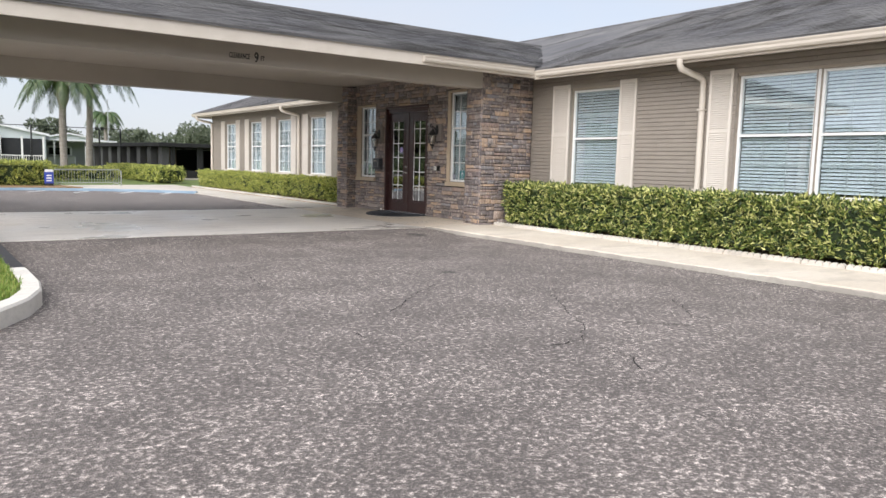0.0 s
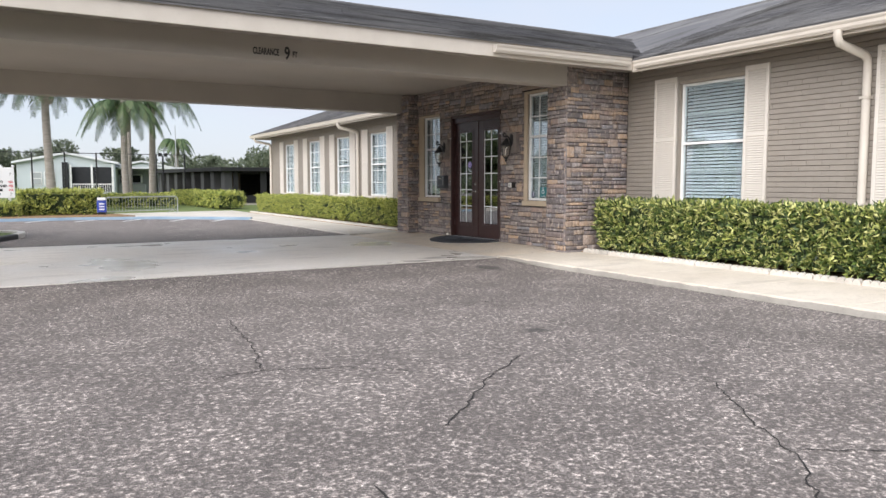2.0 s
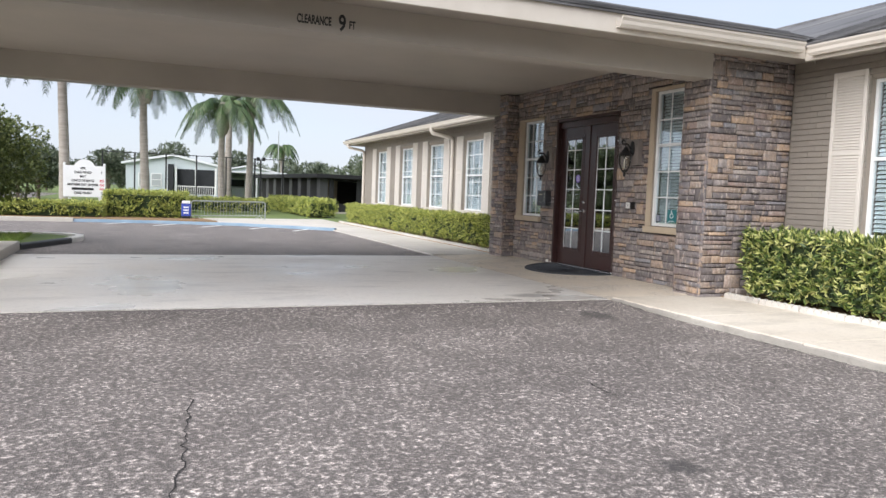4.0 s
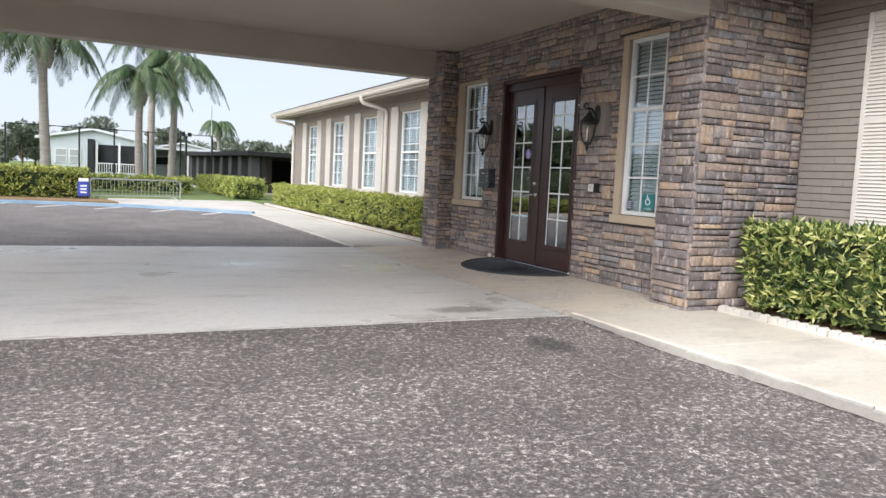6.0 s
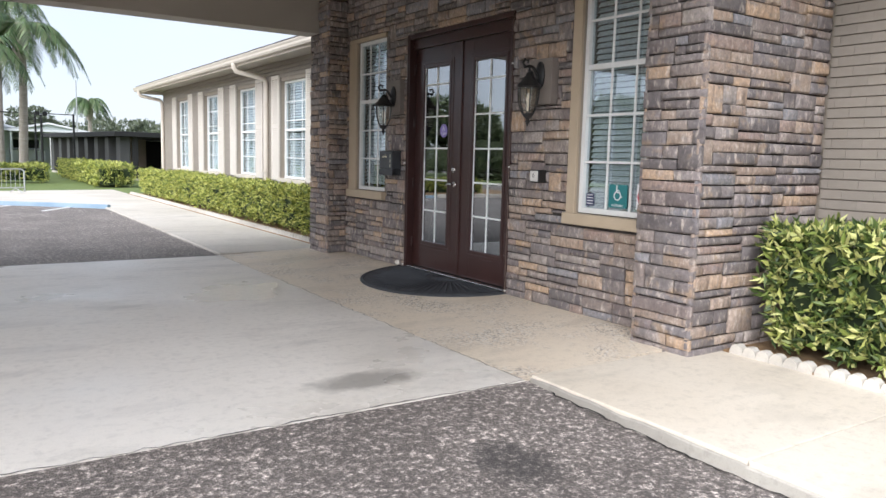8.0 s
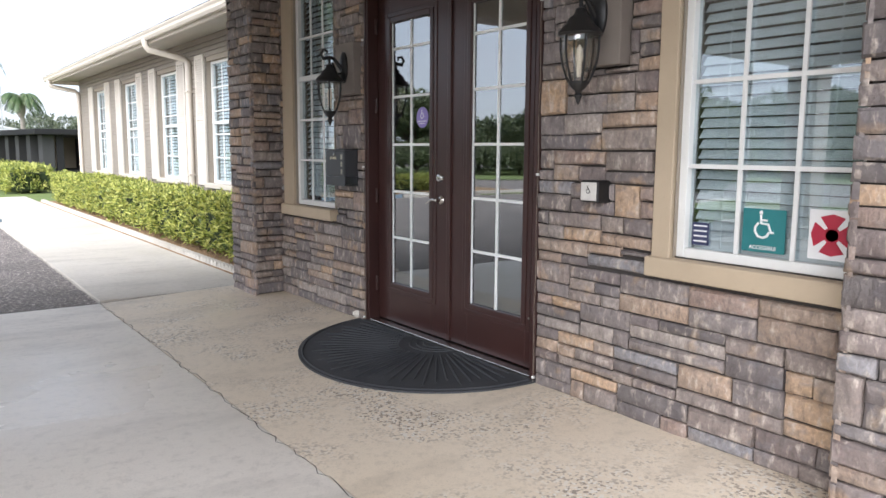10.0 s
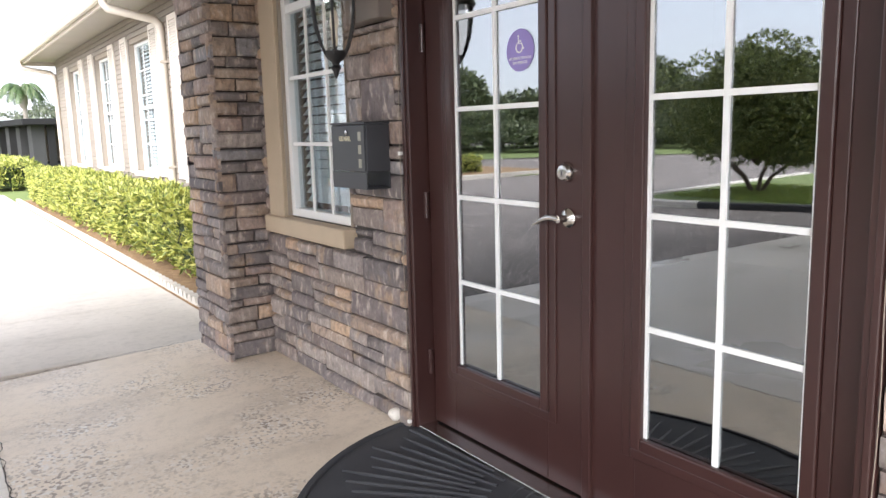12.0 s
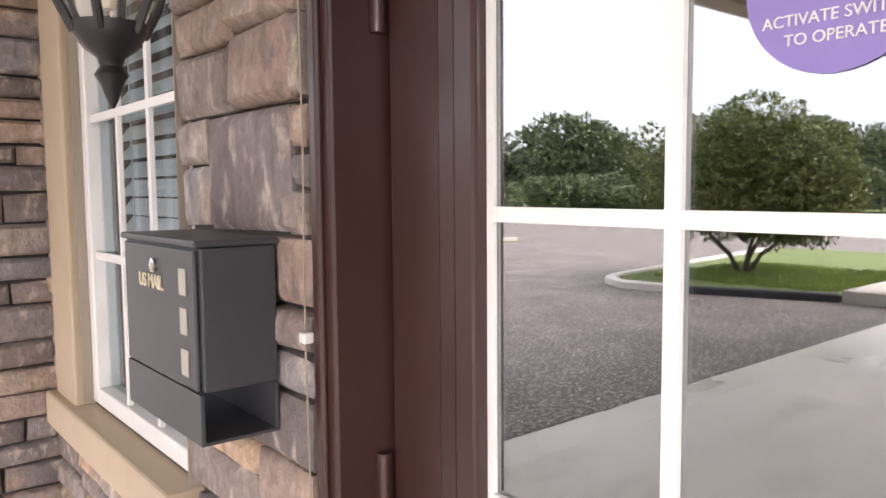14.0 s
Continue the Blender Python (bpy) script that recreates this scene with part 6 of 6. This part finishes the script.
crack([(5.0, 19.46), (7.0, 19.455), (8.87, 19.46)], 0.006, 321, "slab_seam", 0.0065, "dark seam along the slab edge")
crack([(8.87, 19.46), (10.1, 19.46)], 0.003, 322, "slab_seam", 0.0075, "dark seam along the slab edge")
crack([(2.0, 13.08), (5.0, 13.075), (8.87, 13.08)], 0.004, 323, "slab_seam", 0.0065, "dark seam along the slab edge")
crack([(8.872, 12.9), (8.868, 9.0), (8.872, 4.0), (8.87, -3.0)], 0.007, 330, "slab_seam", 0.003, "dark gap between footpath edge and asphalt")
# drain cover at the slab's far edge
bm = bmesh.new()
lathe(bm, [(0.3, -0.02), (0.3, 0.0), (0.27, 0.004)], (1.62, 16.2, ground_z(1.62, 16.2) + 0.006), "z", 32)
tagged(new("drain_cover", finish(bm, "drain_cover", M_WHITEKERB)), "pale round cover set in the slab", "drain cover")


# ---- stones and bricks ----
def stone_layout(u0, u1, v0, v1, holes, seed, tall=0.06, split=0.6, least=0.26):
    """Ledge-stone rectangles over u0..u1, v0..v1, split round the holes."""
    g = random.Random(seed)
    out = []

    def place(a, b, c, d):
        rects = [(a, b, c, d)]
        for ha, hb, hc, hd in holes:
            nxt = []
            for ra, rb, rc, rd in rects:
                if rb <= ha or ra >= hb or rd <= hc or rc >= hd:
                    nxt.append((ra, rb, rc, rd))
                    continue
                if rc < hc - 0.02:
                    nxt.append((ra, rb, rc, hc))
                if rd > hd + 0.02:
                    nxt.append((ra, rb, hd, rd))
                if ra < ha - 0.025:
                    nxt.append((ra, ha, max(rc, hc), min(rd, hd)))
                if rb > hb + 0.025:
                    nxt.append((hb, rb, max(rc, hc), min(rd, hd)))
            rects = nxt
        out.extend(rects)

    v = v0
    while v < v1 - 0.03:
        h = g.uniform(0.135, 0.205)
        if v + h > v1 - 0.05:
            h = v1 - v
        u = u0
        while u < u1 - 0.005:
            whole = g.random() < tall
            w = g.uniform(0.14, 0.3) if whole else g.uniform(0.24, 0.56)
            if u + w > u1 - 0.1:
                w = u1 - u
            if whole and w < 0.4:
                place(u, u + w, v, v + h)
            else:
                three = h > 0.18 and g.random() < 0.35
                cuts = [0, g.uniform(0.27, 0.36), g.uniform(0.62, 0.7), 1] if three else [0, g.uniform(0.36, 0.64), 1]
                for lo, hi in zip(cuts, cuts[1:]):
                    c, d = v + h * lo, v + h * hi
                    if w > least and g.random() < split:
                        m = u + w * g.uniform(0.3, 0.7)
                        place(u, m, c, d)
                        place(m, u + w, c, d)
                    else:
                        place(u, u + w, c, d)
            u += w
        v += h
    return out


def stone_verts(a, b, c, d, depth, g):
    """A rough-faced stone: rounded, slightly crooked edges and an uneven front."""
    gap = 0.0042
    a, b, c, d = a + gap, b - gap, c + gap, d - gap
    j = lambda k: g.uniform(-k, k)
    eu, ev = min(0.2, 0.014 / (b - a)), min(0.28, 0.012 / (d - c))
    us, vs = (0, eu, g.uniform(0.35, 0.65), 1 - eu, 1), (0, ev, 1 - ev, 1)
    corner = [j(0.004) for _ in range(8)]
    verts = []
    for q, fv in enumerate(vs):
        for p, fu in enumerate(us):
            du = (corner[0] * (1 - fv) + corner[1] * fv) * (1 - fu) + (corner[2] * (1 - fv) + corner[3] * fv) * fu
            dv = (corner[4] * (1 - fu) + corner[5] * fu) * (1 - fv) + (corner[6] * (1 - fu) + corner[7] * fu) * fv
            rim = p in (0, 4) or q in (0, 3)
            verts.append((a + (b - a) * fu + du, c + (d - c) * fv + dv, depth * g.uniform(0.62, 0.78) if rim else depth * g.uniform(0.92, 1.22)))
    faces = [(q * 5 + p, q * 5 + p + 1, q * 5 + p + 6, q * 5 + p + 5) for q in range(3) for p in range(4)]
    ring = [0, 1, 2, 3, 4, 9, 14, 19, 18, 17, 16, 15, 10, 5]
    for k in ring:
        verts.append((verts[k][0], verts[k][1], 0))
    n = len(ring)
    faces += [(ring[k], 20 + k, 20 + (k + 1) % n, ring[(k + 1) % n]) for k in range(n)]
    return verts, faces


def lay_stones(parent, rects, to_world, seed, singles=None):
    """Stones in front of a wall; those that singles() picks are objects, the rest one joined mesh."""
    g = random.Random(seed)
    jv, jf = [], []
    for r in rects:
        if r[1] - r[0] < 0.03 or r[3] - r[2] < 0.018:
            continue
        v, f = stone_verts(*r, g.uniform(0.023, 0.040), g)
        v = [to_world(*p) for p in v]
        if singles and singles(r):
            me = bpy.data.meshes.new("stone")
            o = Vector(v[0])
            me.from_pydata([Vector(p) - o for p in v], [], f)
            me.materials.append(M_STONE)
            me.shade_smooth()
            me.set_sharp_from_angle(angle=radians(46))
            ob = new("stone", me)
            ob.parent, ob.location = parent, o
        else:
            b = len(jv)
            jv += v
            jf += [tuple(i + b for i in q) for q in f]
    if jv:
        me = bpy.data.meshes.new("stones")
        me.from_pydata(jv, [], jf)
        me.materials.append(M_STONE_J)
        me.shade_smooth()
        me.set_sharp_from_angle(angle=radians(46))
        ob = new("stones", me)
        ob.parent, ob["kind"] = parent, "stuff"


holes = [(DOOR[0] - 0.005, DOOR[1] + 0.005, -1, DOOR[3]), (WIN_R[0], WIN_R[1] + 0.12, WIN_R[2] - 0.03, WIN_R[3]), (WIN_R[0], WIN_R[1] + 0.14, WIN_R[2] - 0.115, WIN_R[2]),
         (WIN_L[0], WIN_L[1] + 0.225, WIN_L[2] - 0.03, WIN_L[3]), (WIN_L[0] - 0.02, WIN_L[1] + 0.245, WIN_L[2] - 0.115, WIN_L[2]),
         (17.29, 17.59, 1.785, 2.195), (14.64, 14.94, 1.785, 2.195)]
rects = stone_layout(13.36, 18.84, -0.02, 3.34, holes, 61, 0.12, 0.5, 0.3)
near = sorted(rects, key=lambda r: abs((r[2] + r[3]) / 2 - 1.1) + 0.25 * abs((r[0] + r[1]) / 2 - 16.6))[:300]
near = set(near)
lay_stones(entrance_wall, rects, lambda u, v, w: (S + 0.065 - w, u, v), 62, lambda r: r in near)
lay_stones(pier_south, stone_layout(12.86, 13.40, -0.08, 3.3, [], 63), lambda u, v, w: (10.17 - w, u, v), 64, lambda r: True)
lay_stones(pier_south, stone_layout(10.135, 10.445, -0.08, 3.3, [], 65), lambda u, v, w: (u, 13.36 + w, v), 66)
lay_stones(pier_south, stone_layout(10.135, 11.60, -0.06, 3.22, [], 67), lambda u, v, w: (u, 12.90 - w, v), 68, lambda r: r[3] < 2.9)
lay_stones(pier_north, stone_layout(18.80, 19.37, -0.06, 3.3, [], 69), lambda u, v, w: (10.15 - w, u, v), 70, lambda r: True)
lay_stones(pier_north, stone_layout(10.115, 10.445, -0.02, 3.3, [], 71), lambda u, v, w: (u, 18.84 - w, v), 72, lambda r: True)
lay_stones(pier_north, stone_layout(10.115, 11.60, -0.06, 3.3, [], 73), lambda u, v, w: (u, 19.33 + w, v), 74)

BRICK_L, BRICK_H = 0.235, 0.077


def brick_mesh(length):
    bm = bmesh.new()
    box(bm, 0, 0.024, 0.0004, length - 0.0004, 0.002, BRICK_H - 0.002)
    for v in bm.verts:
        if v.co.x < 0.01:
            v.co.y += 0.0006 if v.co.y < length / 2 else -0.0006
            v.co.z += 0.003 if v.co.z < BRICK_H / 2 else -0.003
    return finish(bm, "brick", M_BRICK)


def lay_bricks(parent, y0, y1, z1, holes, singles):
    mesh = brick_mesh(BRICK_L)
    jv, jf = [], []
    count = 0
    for c in range(int((z1 + 0.1) / BRICK_H)):
        z = -0.1 + c * BRICK_H
        y = y0 - (BRICK_L / 2 if c % 2 else 0)
        while y < y1:
            pieces = [(max(y, y0), min(y + BRICK_L, y1))]
            for ha, hb, hc, hd in holes:
                if z + BRICK_H <= hc + 0.01 or z >= hd - 0.01:
                    continue
                pieces = [q for a, b in pieces for q in ((a, min(b, ha)), (max(a, hb), b)) if q[1] - q[0] > 0.03 and not (q[0] >= ha and q[1] <= hb)]
            for a, b in pieces:
                if b - a > BRICK_L - 0.01 and count < 300 and singles(a, z):
                    ob = new("brick", mesh)
                    ob.parent, ob.location = parent, (W - 0.001, a, z)
                    count += 1
                else:
                    k = len(jv)
                    for x, i in ((W - 0.001, 0.005), (W + 0.023, 0.002)):
                        jv += [(x, a + i / 5, z + i), (x, b - i / 5, z + i), (x, b - i / 5, z + BRICK_H - i), (x, a + i / 5, z + BRICK_H - i)]
                    jf += [(k, k + 1, k + 2, k + 3), (k, k + 4, k + 5, k + 1), (k + 1, k + 5, k + 6, k + 2), (k + 2, k + 6, k + 7, k + 3), (k + 3, k + 7, k + 4, k)]
            y += BRICK_L
    me = bpy.data.meshes.new("bricks")
    me.from_pydata(jv, [], jf)
    me.materials.append(M_BRICK_J)
    ob = new("bricks", me)
    ob.parent, ob["kind"] = parent, "stuff"


lay_bricks(wall_south, -2.0, 12.86, 3.16, SOUTH_WINDOWS, lambda y, z: y > 8.4 and z > 0.55)
lay_bricks(wall_north, 19.4, 34.44, 3.16, NORTH_WINDOWS, lambda y, z: False)
